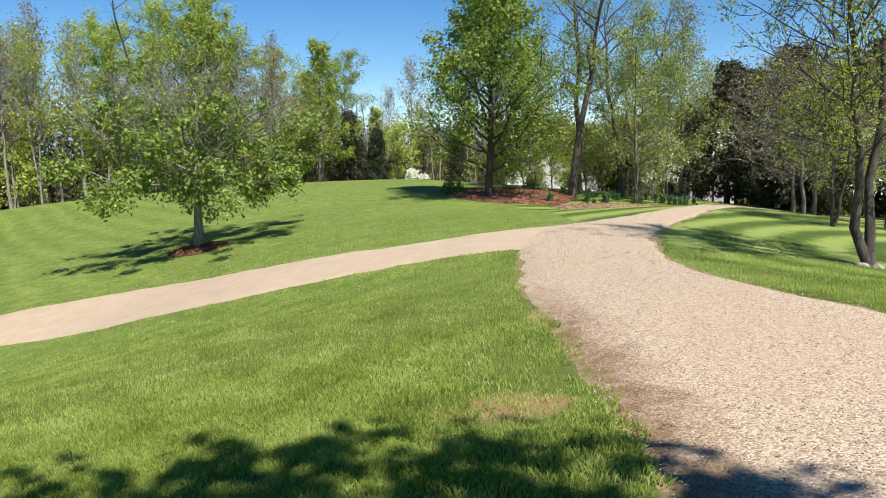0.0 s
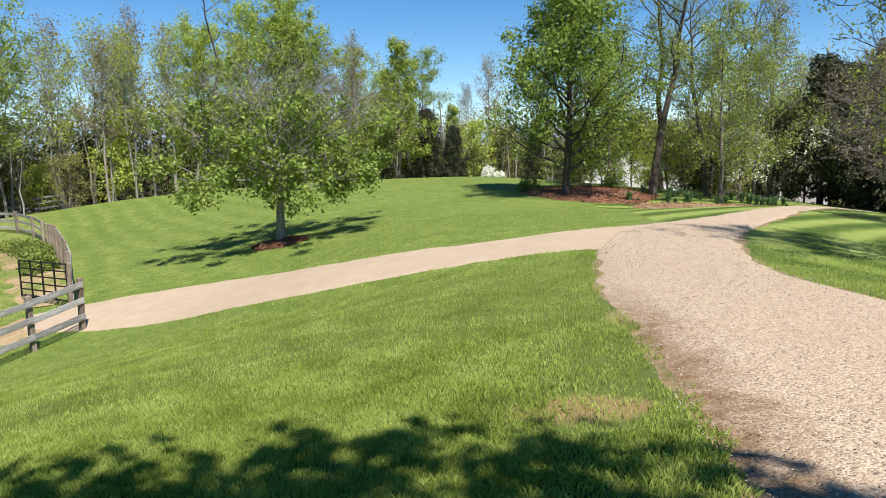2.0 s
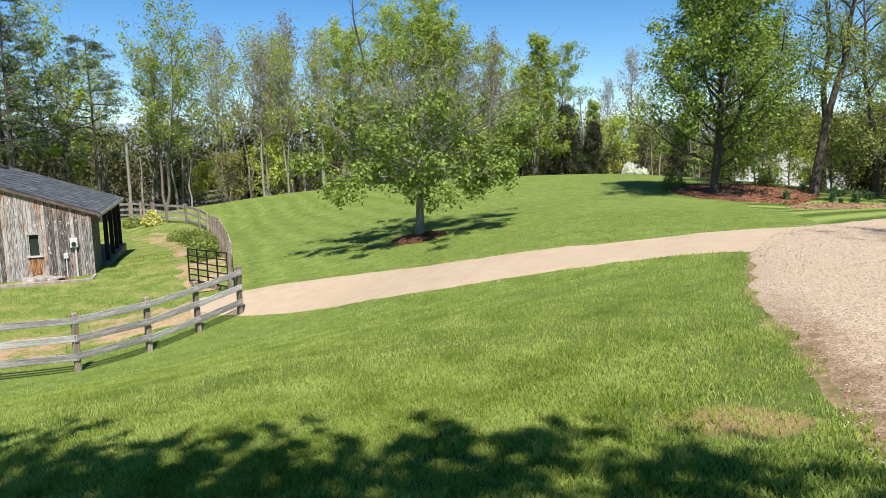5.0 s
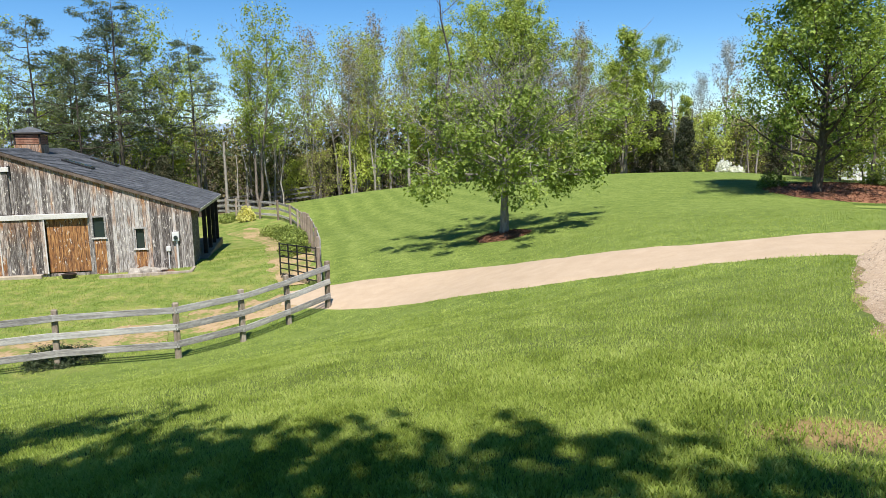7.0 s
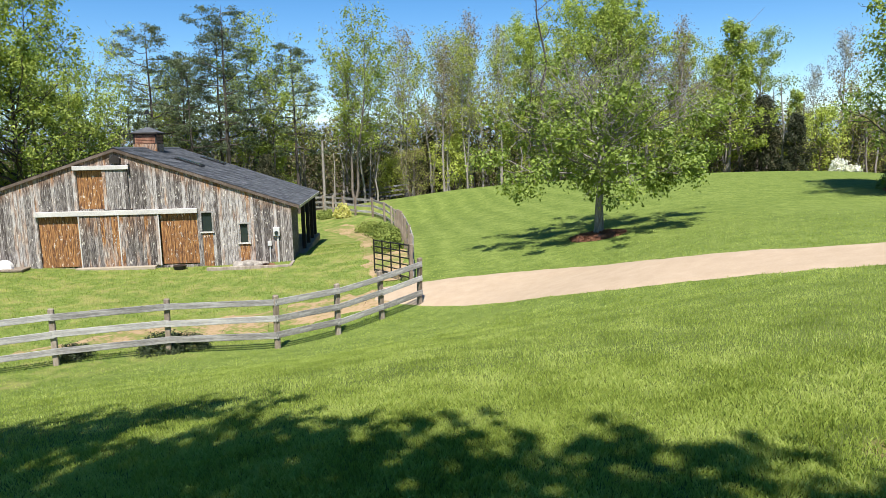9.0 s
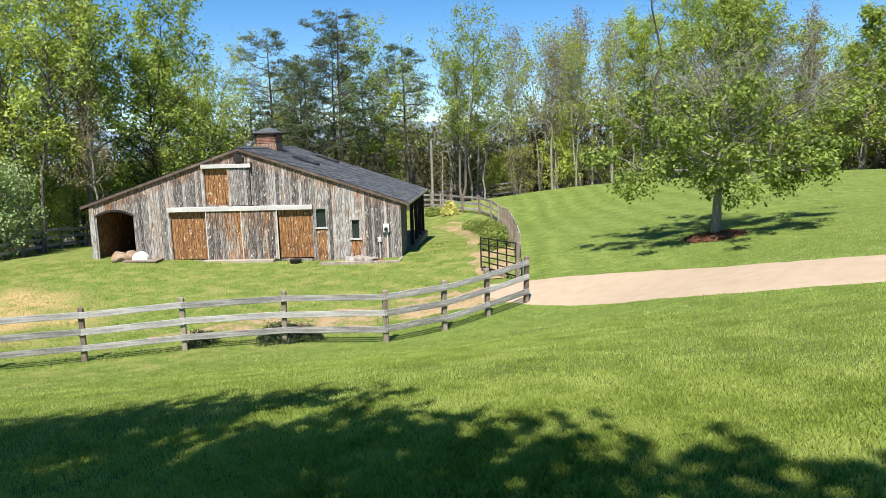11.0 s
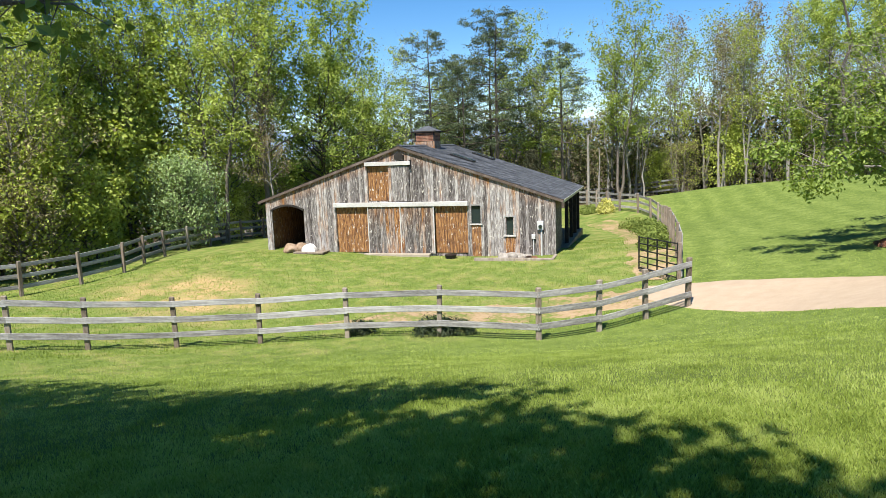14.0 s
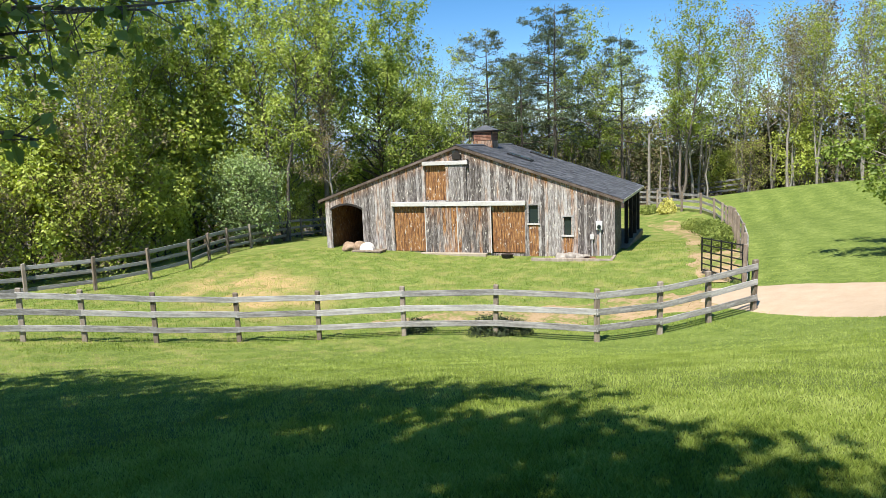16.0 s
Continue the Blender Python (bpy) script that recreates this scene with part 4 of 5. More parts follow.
part("brown_twigs", leaves("brown_twigs", fw, pts[k:], 0.40, 0.3, small=True), L_BROWN, fw_ob)
fk = Wood()
for i in range(330):
    a, d = math.radians(fw.uniform(-36, 98)), fw.uniform(57, 76)
    x, y = -math.sin(a) * d, math.cos(a) * d
    if x > 3 and y < 50:
        continue
    hh, z0 = fw.uniform(4, 8), gz(x, y)
    q = np.linspace(0, 1, 5)[:, None]
    fk.limb(np.array([x, y, z0 - 0.3]) + np.array([0, 0, hh]) * q + np.cumsum(fw.normal(0, 0.16, (5, 3)) * [1, 1, 0], axis=0), np.linspace(fw.uniform(0.07, 0.15), 0.03, 5), 4)
part("far_trunks", fk.mesh("far_trunks"), M_BARK_PALE, fw_ob)

stand(young, [(-42.2, 6.4, 1.3), (-44.5, 10.8, 1.4), (-46, 16, 1.2)], 33)
stand(leafy_b, [(-38.0, 3.4, 0.62), (-35.2, 0.8, 0.6), (-34.8, -2.4, 0.66)], 110)
stand(bare_b, [(-34.2, 3.0, 0.72)], 60)

# round silvery shrub beside the paddock
w, sp_ = grow(97, 4.0, 0.06, 0.03, 2.5, 40, 7, 3, rise=0.8, profile="round", wobble=0.03, sides=5, forks=2)
tree("silver_shrub", "large rounded silvery-green shrub behind the paddock fence", w, sp_, M_BARK, L_SILVER, 17000, 0.14, 0.22, 97, at(-39.0, 10.6, 0), category="shrub")

# big shade trees close behind the viewer, which throw the shade on the near grass
def full_crown(seed, n, centre, a, b):
    """Leaf places through a lumpy broad crown, thickest towards its outside."""
    g = np.random.default_rng(seed)
    d = g.normal(0, 1, (n * 2, 3))
    d /= np.linalg.norm(d, axis=1)[:, None]
    lump = np.array([noise.noise(Vector(q) * 2.6 + Vector((seed, 0, 0))) for q in d])
    p = d * (g.uniform(0, 1, n * 2) ** 0.4 * (1 + 0.16 * lump))[:, None] * [a, a, b] + centre
    gap = np.array([noise.noise(Vector(q) * 0.5 + Vector((0, seed, 0))) for q in p])
    keep = gap > -0.36
    # gaps added along the sun's line, to shape flecks on the near grass
    for cx, cy, r in ((4.0, -1.55, 0.42), (2.55, -2.4, 0.36), (2.9, -0.45, 0.3)):
        lean = p[:, 2] - centre[2]
        keep &= np.hypot(p[:, 0] - cx + 0.62 * lean, p[:, 1] - cy + 0.055 * lean) > r * g.uniform(0.6, 1.25, len(p))
    return p[keep][:n]


w, sp_ = grow(101, 10.0, 0.30, 0.50, 4.4, 30, 8, 2, rise=0.2, profile="dome", wobble=0.01, lift=0.5)
crown_spots = np.vstack([sp_[::6], full_crown(101, 15000, (0, 0, 8.5), 5.0, 3.1)])
shade = tree("shade_tree", "broad leafy shade tree beside the drive", w, crown_spots, M_BARK, L_DEEP, 30000, 0.26, 0.12, 101, at(1.83, -5.9, 0, 1.0), group="shade trees", clump=1.0)
copy_thing(shade, at(-1.97, -5.9, 115, 1.0))
copy_thing(shade, at(-6.8, -8.3, 220, 1.0))
w, sp_ = grow(103, 5.6, 0.12, 0.36, 2.6, 26, 7, 3, rise=0.15, profile="dome", wobble=0.015)
# boughs that hang out over the grass at the end of the turn
hang = []
bg = np.random.default_rng(104)
for ex, ey, ez in [(1.1, 1.75, 2.42), (1.15, 2.05, 2.38), (1.1, 1.85, 2.2), (1.3, 2.45, 2.5), (1.45, 2.7, 2.5), (1.1, 1.65, 1.88), (1.15, 1.9, 1.8), (1.1, 1.7, 2.3), (1.15, 2.1, 2.5)]:
    e, q = np.array([ex, ey, ez - gz(-5.6, -1.9)]), np.linspace(0, 1, 6)[:, None]
    path = np.array([0, 0, 2.6]) * (1 - q) + e * q + np.array([0, 0, 0.5]) * q * (1 - q) + bg.normal(0, 0.025, (6, 3))
    w.limb(path, np.linspace(0.03, 0.006, 6), 5)
    for t in np.linspace(0.72, 1.0, 7):
        s0 = np.array([np.interp(t, q[:, 0], path[:, k]) for k in range(3)])
        tip = s0 + bg.normal(0, 0.13, 3) - [0, 0, 0.06]
        w.limb(np.stack([s0, tip]), [0.005, 0.003], 3)
        hang.extend([s0, tip, tip])
hang = np.array(hang)
low = tree("shade_tree", "smaller leafy tree with low hanging boughs", w, sp_, M_BARK, L_DEEP, 3000, 0.15, 0.18, 103, at(-5.6, -1.9, 0), group="shade trees", clump=0.6)
part("hanging_leaves", leaves("hanging_leaves", bg, hang[bg.integers(0, len(hang), 480)], 0.085, 0.06, 0.2, 0.72), L_DEEP, low)


# ---- low plants ----
def shrub(name, label, seed, x, y, r, h, leaf, count, size, group="", flat=0.0, long=0.6):
    """A low dense bush: stems, and leaves over a lumpy dome."""
    g = np.random.default_rng(seed)
    ob = thing(name, label, "shrub", at(x, y, 0, 1, 0.02), group)
    wd = Wood()
    for i in range(9):
        a = g.uniform(0, 6.28)
        e = np.array([math.cos(a) * r * 0.7, math.sin(a) * r * 0.7, h * 0.7])
        wd.limb(np.stack([[0, 0, -0.05], e * [0.4, 0.4, 0.6], e]), [0.02, 0.014, 0.006], 4)
    part("stems", wd.mesh("stems"), M_BARK_DARK, ob)
    a, c = g.uniform(0, 6.283, count), g.uniform(0, 1, count)
    q = g.uniform(0.45, 1.0, count) ** 0.5 * (1 + 0.22 * np.sin(a * 3 + seed) + 0.15 * np.sin(a * 7 + 2 * seed))
    el = np.arcsin(c)
    pts = np.stack([np.cos(a) * np.cos(el) * r * q, np.sin(a) * np.cos(el) * r * q, 0.05 + np.sin(el) * h * q], -1)
    part("foliage", leaves("foliage", g, pts, size, 0.04, flat, long), leaf, ob)
    return ob


L_JUNIPER = leaf_material("juniper", (0.09, 0.13, 0.025), (0.19, 0.24, 0.05), (0.31, 0.36, 0.10), 0.2, 0.6)
for i, (x, y, r) in enumerate([(-17.3, 23.0, 0.95), (-18.8, 25.0, 1.0), (-20.2, 26.9, 1.05), (-22.0, 29.0, 1.1), (-23.9, 31.0, 1.1), (-26.0, 32.7, 1.0), (-33.2, 37.0, 0.9)]):
    shrub("juniper_shrub", "low spreading bright green shrub along the fence bed", 200 + i, x, y, r * 0.68, r * 0.55, L_JUNIPER, 3000, 0.10, "shrubs along the fence")
shrub("gold_shrub", "golden yellow shrub at the paddock corner", 215, -31.6, 37.0, 0.55, 0.85, L_GOLD, 1300, 0.16)
shrub("white_azalea", "white blossoming shrub on the crest of the lawn", 216, -1.98, 49.4, 0.5, 0.68, L_WHITE, 800, 0.14)
shrub("white_azalea", "small white blossoming shrub on the crest of the lawn", 217, -1.2, 49.6, 0.5, 0.35, L_WHITE, 400, 0.16)
shrub("dwarf_spruce", "small low dark evergreen shrub under the paddock fence", 218, -15.85, 8.6, 0.38, 0.3, L_SPRUCE, 1500, 0.09, "evergreens by the fence", long=0.3)
shrub("dwarf_spruce", "wide low dark evergreen under the paddock fence", 219, -14.4, 10.15, 0.8, 0.3, L_SPRUCE, 4200, 0.09, "evergreens by the fence", long=0.3)
shrub("boxwood", "rounded dark green shrub in the mulch bed", 222, 0.6, 35.2, 0.6, 0.7, L_DEEP, 900, 0.12, "bed plants")
shrub("boxwood", "rounded dark green shrub in the mulch bed", 223, 4.9, 36.0, 0.7, 0.7, L_DEEP, 900, 0.12, "bed plants")


def blade_clump(g, n, r, h, width):
    """Strap leaves fanning from one root."""
    a, l = g.uniform(0, 6.283, n), g.uniform(0.6, 1.1, n) * h
    o = g.uniform(0.15, 0.6, n) * r
    base = np.stack([np.cos(a) * 0.05, np.sin(a) * 0.05, np.zeros(n)], -1)
    mid = np.stack([np.cos(a) * o * 0.5, np.sin(a) * o * 0.5, l * 0.75], -1)
    tip = np.stack([np.cos(a) * o * 1.6, np.sin(a) * o * 1.6, l * 0.85], -1)
    sd_ = np.stack([-np.sin(a), np.cos(a), np.zeros(n)], -1) * width
    v = np.stack([base - sd_, base + sd_, mid + sd_ * 0.8, mid - sd_ * 0.8, tip], 1).reshape(-1, 3)
    i = np.arange(n)[:, None] * 5
    return mesh_arrays("blades", v, np.concatenate([i + [0, 1, 2], i + [0, 2, 3], i + [3, 2, 4]], 0))


L_IRIS = leaf_material("strap_leaf", (0.05, 0.11, 0.04), (0.11, 0.2, 0.08), (0.2, 0.31, 0.15), 0.2, 0.5)
g = np.random.default_rng(8)
clump = tagged(part("daylily_clump", blade_clump(g, 60, 0.5, 0.55, 0.022), L_IRIS, None, m=at(6.9, 32.2)), "clump of strap-leaved green plants edging the drive bed", "plant", "plants edging the bed")
for i in range(44):
    f = g.uniform(0, 1)
    x, y = 5.4 + 7.8 * f + g.uniform(-0.6, 0.6), 32.2 + 1.3 * f + g.uniform(-1.0, 3.0)
    copy_thing(clump, at(x, y, g.uniform(0, 360), g.uniform(0.4, 1.15)))


# ---- beds of mulch ----
def bed(name, label, x, y, rx, ry, h, material, seed, bits=0):
    """A low heap with a lumpy edge, and loose chips on it."""
    g = np.random.default_rng(seed)
    ob = thing(name, label, "mulch bed", pose(x, y, 0), kind="structure")
    rings, seg = 9, 40
    v, f = [(0, 0, gz(x, y) + h)], []
    for i in range(1, rings + 1):
        for j in range(seg):
            a = j * 2 * math.pi / seg
            q = i / rings * (1 + 0.10 * noise.noise(Vector((math.cos(a) * 2, math.sin(a) * 2, seed))))
            px, py = math.cos(a) * rx * q, math.sin(a) * ry * q
            hh = h * math.cos(min(1, i / rings) * math.pi / 2) + 0.05 * noise.noise(Vector((px * 3, py * 3, seed))) * (i < rings)
            v.append((px, py, gz(x + px, y + py) + (hh + 0.03 if i < rings else -0.05)))
    for j in range(seg):
        f.append((0, 1 + j, 1 + (j + 1) % seg))
    for i in range(rings - 1):
        for j in range(seg):
            a, b = 1 + i * seg + j, 1 + i * seg + (j + 1) % seg
            f.append((a, a + seg, b + seg, b))
    part("heap", mesh_of("heap", v, f, True), material, ob)
    if bits:
        n = bits
        a, q = g.uniform(0, 6.283, n), g.uniform(0, 1.04, n) ** 0.5
        px, py = np.cos(a) * rx * q, np.sin(a) * ry * q
        pz = land(x + px, y + py) + h * np.cos(np.minimum(q, 1) * np.pi / 2) + 0.05
        tagged(part("bark_chips", leaves("chips", g, np.stack([px, py, pz], -1), 0.13, 0.012, 0.8, 0.35), M_MULCH, ob), kind="stuff")
    return ob


bed("mulch_ring", "ring of red-brown bark mulch round a tree", -8.03, 22.55, 0.95, 0.85, 0.12, M_MULCH, 3, 900)
bed("mulch_bed", "broad bed of red-brown bark mulch under the trees", 3.6, 34.6, 3.3, 3.6, 0.22, M_MULCH, 4, 2600)
bed("clay_bank", "bare reddish soil bank beside the drive", 9.3, 30.6, 4.6, 2.0, 0.18, M_CLAY, 5, 700)
bed("soil_bed", "bare orange soil bed under the fence shrubs", -19.4, 25.6, 0.5, 0.5, 0.02, M_CLAY, 6)
strip("fence_bed", [(-13.4, 18.4), (-16.2, 22.6), (-20.2, 27.6), (-24.6, 32.2), (-29.5, 35)], [(-14.4, 18.2), (-18.0, 22.2), (-22.0, 26.8), (-26.2, 31), (-30, 33)], 0.03, 8, M_TRACK, 0.35, 9.0)
tagged(bpy.data.objects["fence_bed"], "bare orange soil strip under the fence shrubs", "soil bed", kind="structure")


# ---- fences ----
def fence(name, label, line, spacing, inside, height=1.32, group="paddock fences", fixed=None):
    """Posts along a line with three boards between each pair. inside: the side on which the boards are nailed, +1 or -1."""
    g = np.random.default_rng(len(line) * 7 + int(abs(line[0][0] * 10)))
    ob = thing(name, label, "fence", None, group)
    pts = []
    p = np.array(line, float) if fixed else spline(line, 0.1)
    if fixed:
        pts = list(p)
    else:
        d = np.r_[0, np.cumsum(np.linalg.norm(np.diff(p, axis=0), axis=1))]
        k = max(1, round(d[-1] / spacing))
        pts = [np.array([np.interp(t, d, p[:, 0]), np.interp(t, d, p[:, 1])]) for t in np.linspace(0, d[-1], k + 1)]
    post = boxed(-0.06, 0.06, -0.06, 0.06, -0.35, height, bevel=0.012)
    for v in post.verts:
        if v.co.z > 1:
            v.co.z += v.co.x * 0.12
    pm = bpy.data.meshes.new("post")
    post.to_mesh(pm)
    post.free()
    dirs = [np.array(pts[min(i + 1, len(pts) - 1)]) - np.array(pts[max(i - 1, 0)]) for i in range(len(pts))]
    for q, d in zip(pts, dirs):
        part("post", pm, M_POST, ob, m=pose(q[0], q[1], gz(*q), g.normal(0, 1.0), g.normal(0, 1.0), math.degrees(math.atan2(d[1], d[0]))))
    rail = boxed(0, 1, -0.019, 0.019, -0.075, 0.075, bevel=0.006)
    rm = bpy.data.meshes.new("rail")
    rail.to_mesh(rm)
    rail.free()
    for i in range(len(pts) - 1):
        a, b = np.array(pts[i]), np.array(pts[i + 1])
        d = b - a
        ln = np.linalg.norm(d)
        nrm = np.array([-d[1], d[0]]) / ln * 0.082 * inside
        for h in (height - 0.17, height - 0.57, height - 0.97):
            za, zb = gz(*a) + h + g.normal(0, 0.008), gz(*b) + h + g.normal(0, 0.008)
            m = pose(a[0] + nrm[0], a[1] + nrm[1], za, 0, -math.degrees(math.atan2(zb - za, ln)), math.degrees(math.atan2(d[1], d[0]))) @ Matrix.Translation((-0.05, 0, 0)) @ Matrix.Diagonal((math.hypot(ln, zb - za) + 0.1, 1, g.uniform(0.94, 1.08), 1))
            part("rail", rm, M_FENCE, ob, m=m)
    return ob


fence("board_fence", "weathered grey three-board fence along the paddock front", [(-12.11, 11.45), (-14.0, 9.8), (-15.65, 8.05), (-17.04, 6.24), (-18.0, 4.4), (-18.62, 2.47), (-19.1, 0.9), (-19.4, -0.4), (-19.6, -2.5), (-19.8, -4.7), (-20, -7)], 2.2, 1, fixed=True)
fence("board_fence", "weathered grey three-board fence rising to the gate", [(-12.11, 11.45), (-11.5, 12.97), (-11.12, 14.33), (-10.73, 15.58)], 1.5, -1, fixed=True)
fence("board_fence", "weathered brown three-board fence curving behind the barn", [(-12.58, 17.86), (-14.2, 20.2), (-17.4, 24.3), (-21.2, 29.2), (-24.99, 33.81), (-28.18, 36.42), (-31.78, 37.9), (-37.17, 41.0), (-41, 42.5)], 2.3, -1, 1.3)
fence("board_fence", "weathered three-board fence along the wood's edge", [(-26.5, 1.2 - 8), (-28.0, -3.5), (-28.8, 0.13), (-29.53, 3.09), (-31.59, 6.11), (-34.72, 8.16), (-39.97, 13.4), (-42.41, 15.5), (-44, 19)], 2.35, 1, 1.3)
fence("board_fence", "far three-board fence at the edge of the woods", [(-34.5, 49.3), (-38, 49.8), (-42, 50.2), (-46, 50.5)], 2.4, 1, 1.3)


# ---- steel field gate, standing open ----
gate = thing("field_gate", "black tubular steel farm gate standing open", "gate", None)
ga, gb = Vector((-12.72, 17.98, gz(-12.72, 17.98))), Vector((-15.1, 19.2, gz(-15.1, 19.2)))
gd = gb - ga
for h in (0.18, 0.38, 0.58, 0.8, 1.02, 1.24):
    part("bar", rod(bmesh.new(), ga + Vector((0, 0, h)), gb + Vector((0, 0, h)), 0.022), M_DARK_METAL, gate)
for f in (0.0, 0.25, 0.5, 0.75, 1.0):
    b0 = ga + gd * f
    part("upright", rod(bmesh.new(), b0 + Vector((0, 0, 0.12)), b0 + Vector((0, 0, 1.28)), 0.026), M_DARK_METAL, gate)
part("hinge", rod(bmesh.new(), ga + Vector((0.12, -0.2, 1.0)), ga + Vector((0, 0, 1.0)), 0.02), M_DARK_METAL, gate)


# ---- the barn ----
BW, BL, HL, HR, HT = 13.53, 8.85, 2.45, 2.34, 4.66
BX = BW / 2
barn = thing("barn", "weathered grey board barn with dark shingle roof and orange-brown doors", "barn",
             pose(-20.39 - BW * math.cos(radians(37.1)), 20.53 - BW * math.sin(radians(37.1)), -2.95, 0, 0, 37.1))


def roof_z(x):
    """Underside of the roof over the front wall."""
    return HL + (HT - HL) * x / BX if x < BX else HT - (HT - HR) * (x - BX) / BX


ARCH = (0.22, 1.95, 2.0)


def board(x0, x1, z0, z1a, z1b, y0=-0.024, y1=0.0):
    bm = bmesh.new()
    prism(bm, [(x0, z0), (x1, z0), (x1, z1b), (x0, z1a)], y0, y1)
    me = bpy.data.meshes.new("board")
    bm.to_mesh(me)
    bm.free()
    return me


def arch_z(x):
    c, h = (ARCH[0] + ARCH[1]) / 2, (ARCH[1] - ARCH[0]) / 2
    return ARCH[2] + 0.24 * (1 - ((x - c) / h) ** 2) - 0.06


OPENINGS = [(3.56, 9.76, 0.0, 2.10), (5.2, 7.2, 2.36, 3.92), (9.95, 10.36, 1.32, 2.10), (11.42, 11.81, 0.82, 1.60)]
# framing wall behind the boards, in pieces round the openings
backs = [(0.0, ARCH[0], -0.4, None), (ARCH[1], 3.56, -0.4, None), (9.76, 9.95, -0.4, None), (10.36, 11.42, -0.4, None), (11.81, BW, -0.4, None), (ARCH[0], ARCH[1], 2.26, None),
         (3.56, 5.2, 2.10, None), (7.2, 9.76, 2.10, None), (5.2, 7.2, 3.92, None), (5.2, 7.2, 2.10, 2.36), (9.95, 10.36, -0.4, 1.32), (9.95, 10.36, 2.10, None), (11.42, 11.81, -0.4, 0.82), (11.42, 11.81, 1.60, None)]
bm = bmesh.new()
for x0, x1, z0, z1 in backs:
    top = [(x1, z1 if z1 else roof_z(x1)), (x0, z1 if z1 else roof_z(x0))]
    if not z1 and x0 < BX < x1:
        top.insert(1, (BX, HT))
    prism(bm, [(x0, z0), (x1, z0), *top], 0.002, 0.12)
front = part("front_wall", bm, M_BARN, barn)
brng = np.random.default_rng(77)
x = 0.0
while x < BW - 0.02:
    x1 = min(BW, x + brng.uniform(0.125, 0.15))
    a, b = x + 0.004, x1 - 0.004
    spans = [(-0.25, None)]
    mid_ = (a + b) / 2
    if ARCH[0] < mid_ < ARCH[1]:
        spans = [(arch_z(mid_), None)]
    for o0, o1, p0, p1 in OPENINGS:
        if o0 < mid_ < o1:
            cut = []
            for q0, q1 in spans:
                top = roof_z(mid_) if q1 is None else q1
                if q0 < p0 - 0.05:
                    cut.append((q0, p0))
                if p1 < top - 0.05:
                    cut.append((p1, q1))
            spans = cut
    for q0, q1 in spans:
        za, zb = (roof_z(a), roof_z(b)) if q1 is None else (q1, q1)
        part("board", board(a, b, q0, za, zb, -0.022 - brng.uniform(0, 0.008)), M_BARN_ORANGE if q0 > -0.1 and q0 < 0.1 else M_BARN, front)
    x = x1
# patches of newer boards below the windows
for x0, x1, zt in ((9.95, 10.36, 1.28), (11.42, 11.81, 0.78)):
    for i in range(3):
        w0 = x0 + (x1 - x0) * i / 3
        part("patch_board", board(w0 + 0.004, w0 + (x1 - x0) / 3 - 0.004, -0.2, zt, zt, -0.036, -0.024), M_BARN_ORANGE, front)


def plank_door(name, x0, x1, z0, z1, y, material, label):
    d = part(name, boxed(x0, x1, y + 0.002, y + 0.045, z0, z1), material, barn, label)
    n = round((x1 - x0) / 0.14)
    for i in range(n):
        a, b = x0 + (x1 - x0) * i / n, x0 + (x1 - x0) * (i + 1) / n
        part("plank", board(a + 0.004, b - 0.004, z0, z1, z1, y - 0.02 - brng.uniform(0, 0.007), y), material, d)
    return d


plank_door("sliding_door", 3.58, 5.17, 0.04, 2.09, 0.06, M_BARN_ORANGE, "orange-brown plank door")
plank_door("sliding_door", 5.19, 6.70, 0.02, 2.09, -0.08, M_BARN_DOOR, "grey plank sliding door")
plank_door("sliding_door", 6.74, 8.26, 0.02, 2.09, -0.08, M_BARN_DOOR, "grey plank sliding door")
plank_door("sliding_door", 8.28, 9.75, 0.04, 2.09, 0.06, M_BARN_ORANGE, "orange-brown plank door")
for xx in (5.18, 6.72, 8.27):
    part("door_edge", boxed(xx - 0.022, xx + 0.022, -0.135, -0.1, 0.02, 2.1), M_TRIM_WHITE, barn, "pale door edge strip")
plank_door("loft_door", 5.21, 6.19, 2.37, 3.9, 0.06, M_BARN_ORANGE, "orange-brown loft door")
plank_door("loft_door", 6.22, 7.19, 2.33, 3.9, -0.06, M_BARN, "grey loft door")
part("door_track", boxed(3.5, 9.82, -0.16, -0.03, 2.10, 2.30, bevel=0.012), M_TRIM_WHITE, barn, "worn white painted door track cover")
part("loft_track", boxed(5.12, 7.28, -0.15, -0.03, 3.92, 4.09, bevel=0.012), M_TRIM_WHITE, barn, "worn white loft door track cover")
part("loft_sill", boxed(6.2, 7.3, -0.13, -0.03, 2.29, 2.33), M_DARK_POST, barn)
part("loft_bracket", boxed(7.22, 7.3, -0.12, -0.03, 3.75, 4.14), M_DARK_METAL, barn)
part("threshold", boxed(5.0, 8.1, -0.42, -0.14, -0.12, 0.03, bevel=0.02), M_CONCRETE, barn, "pale concrete door sill")
# raised dark shape standing in for a dark mark on the gable
part("hay_hood", prism(bmesh.new(), [(6.58, 4.16), (6.96, 4.16), (6.98, 4.34), (6.77, 4.52), (6.56, 4.34)], -0.16, -0.03), M_DARK_POST, barn, "dark mark high on the gable")

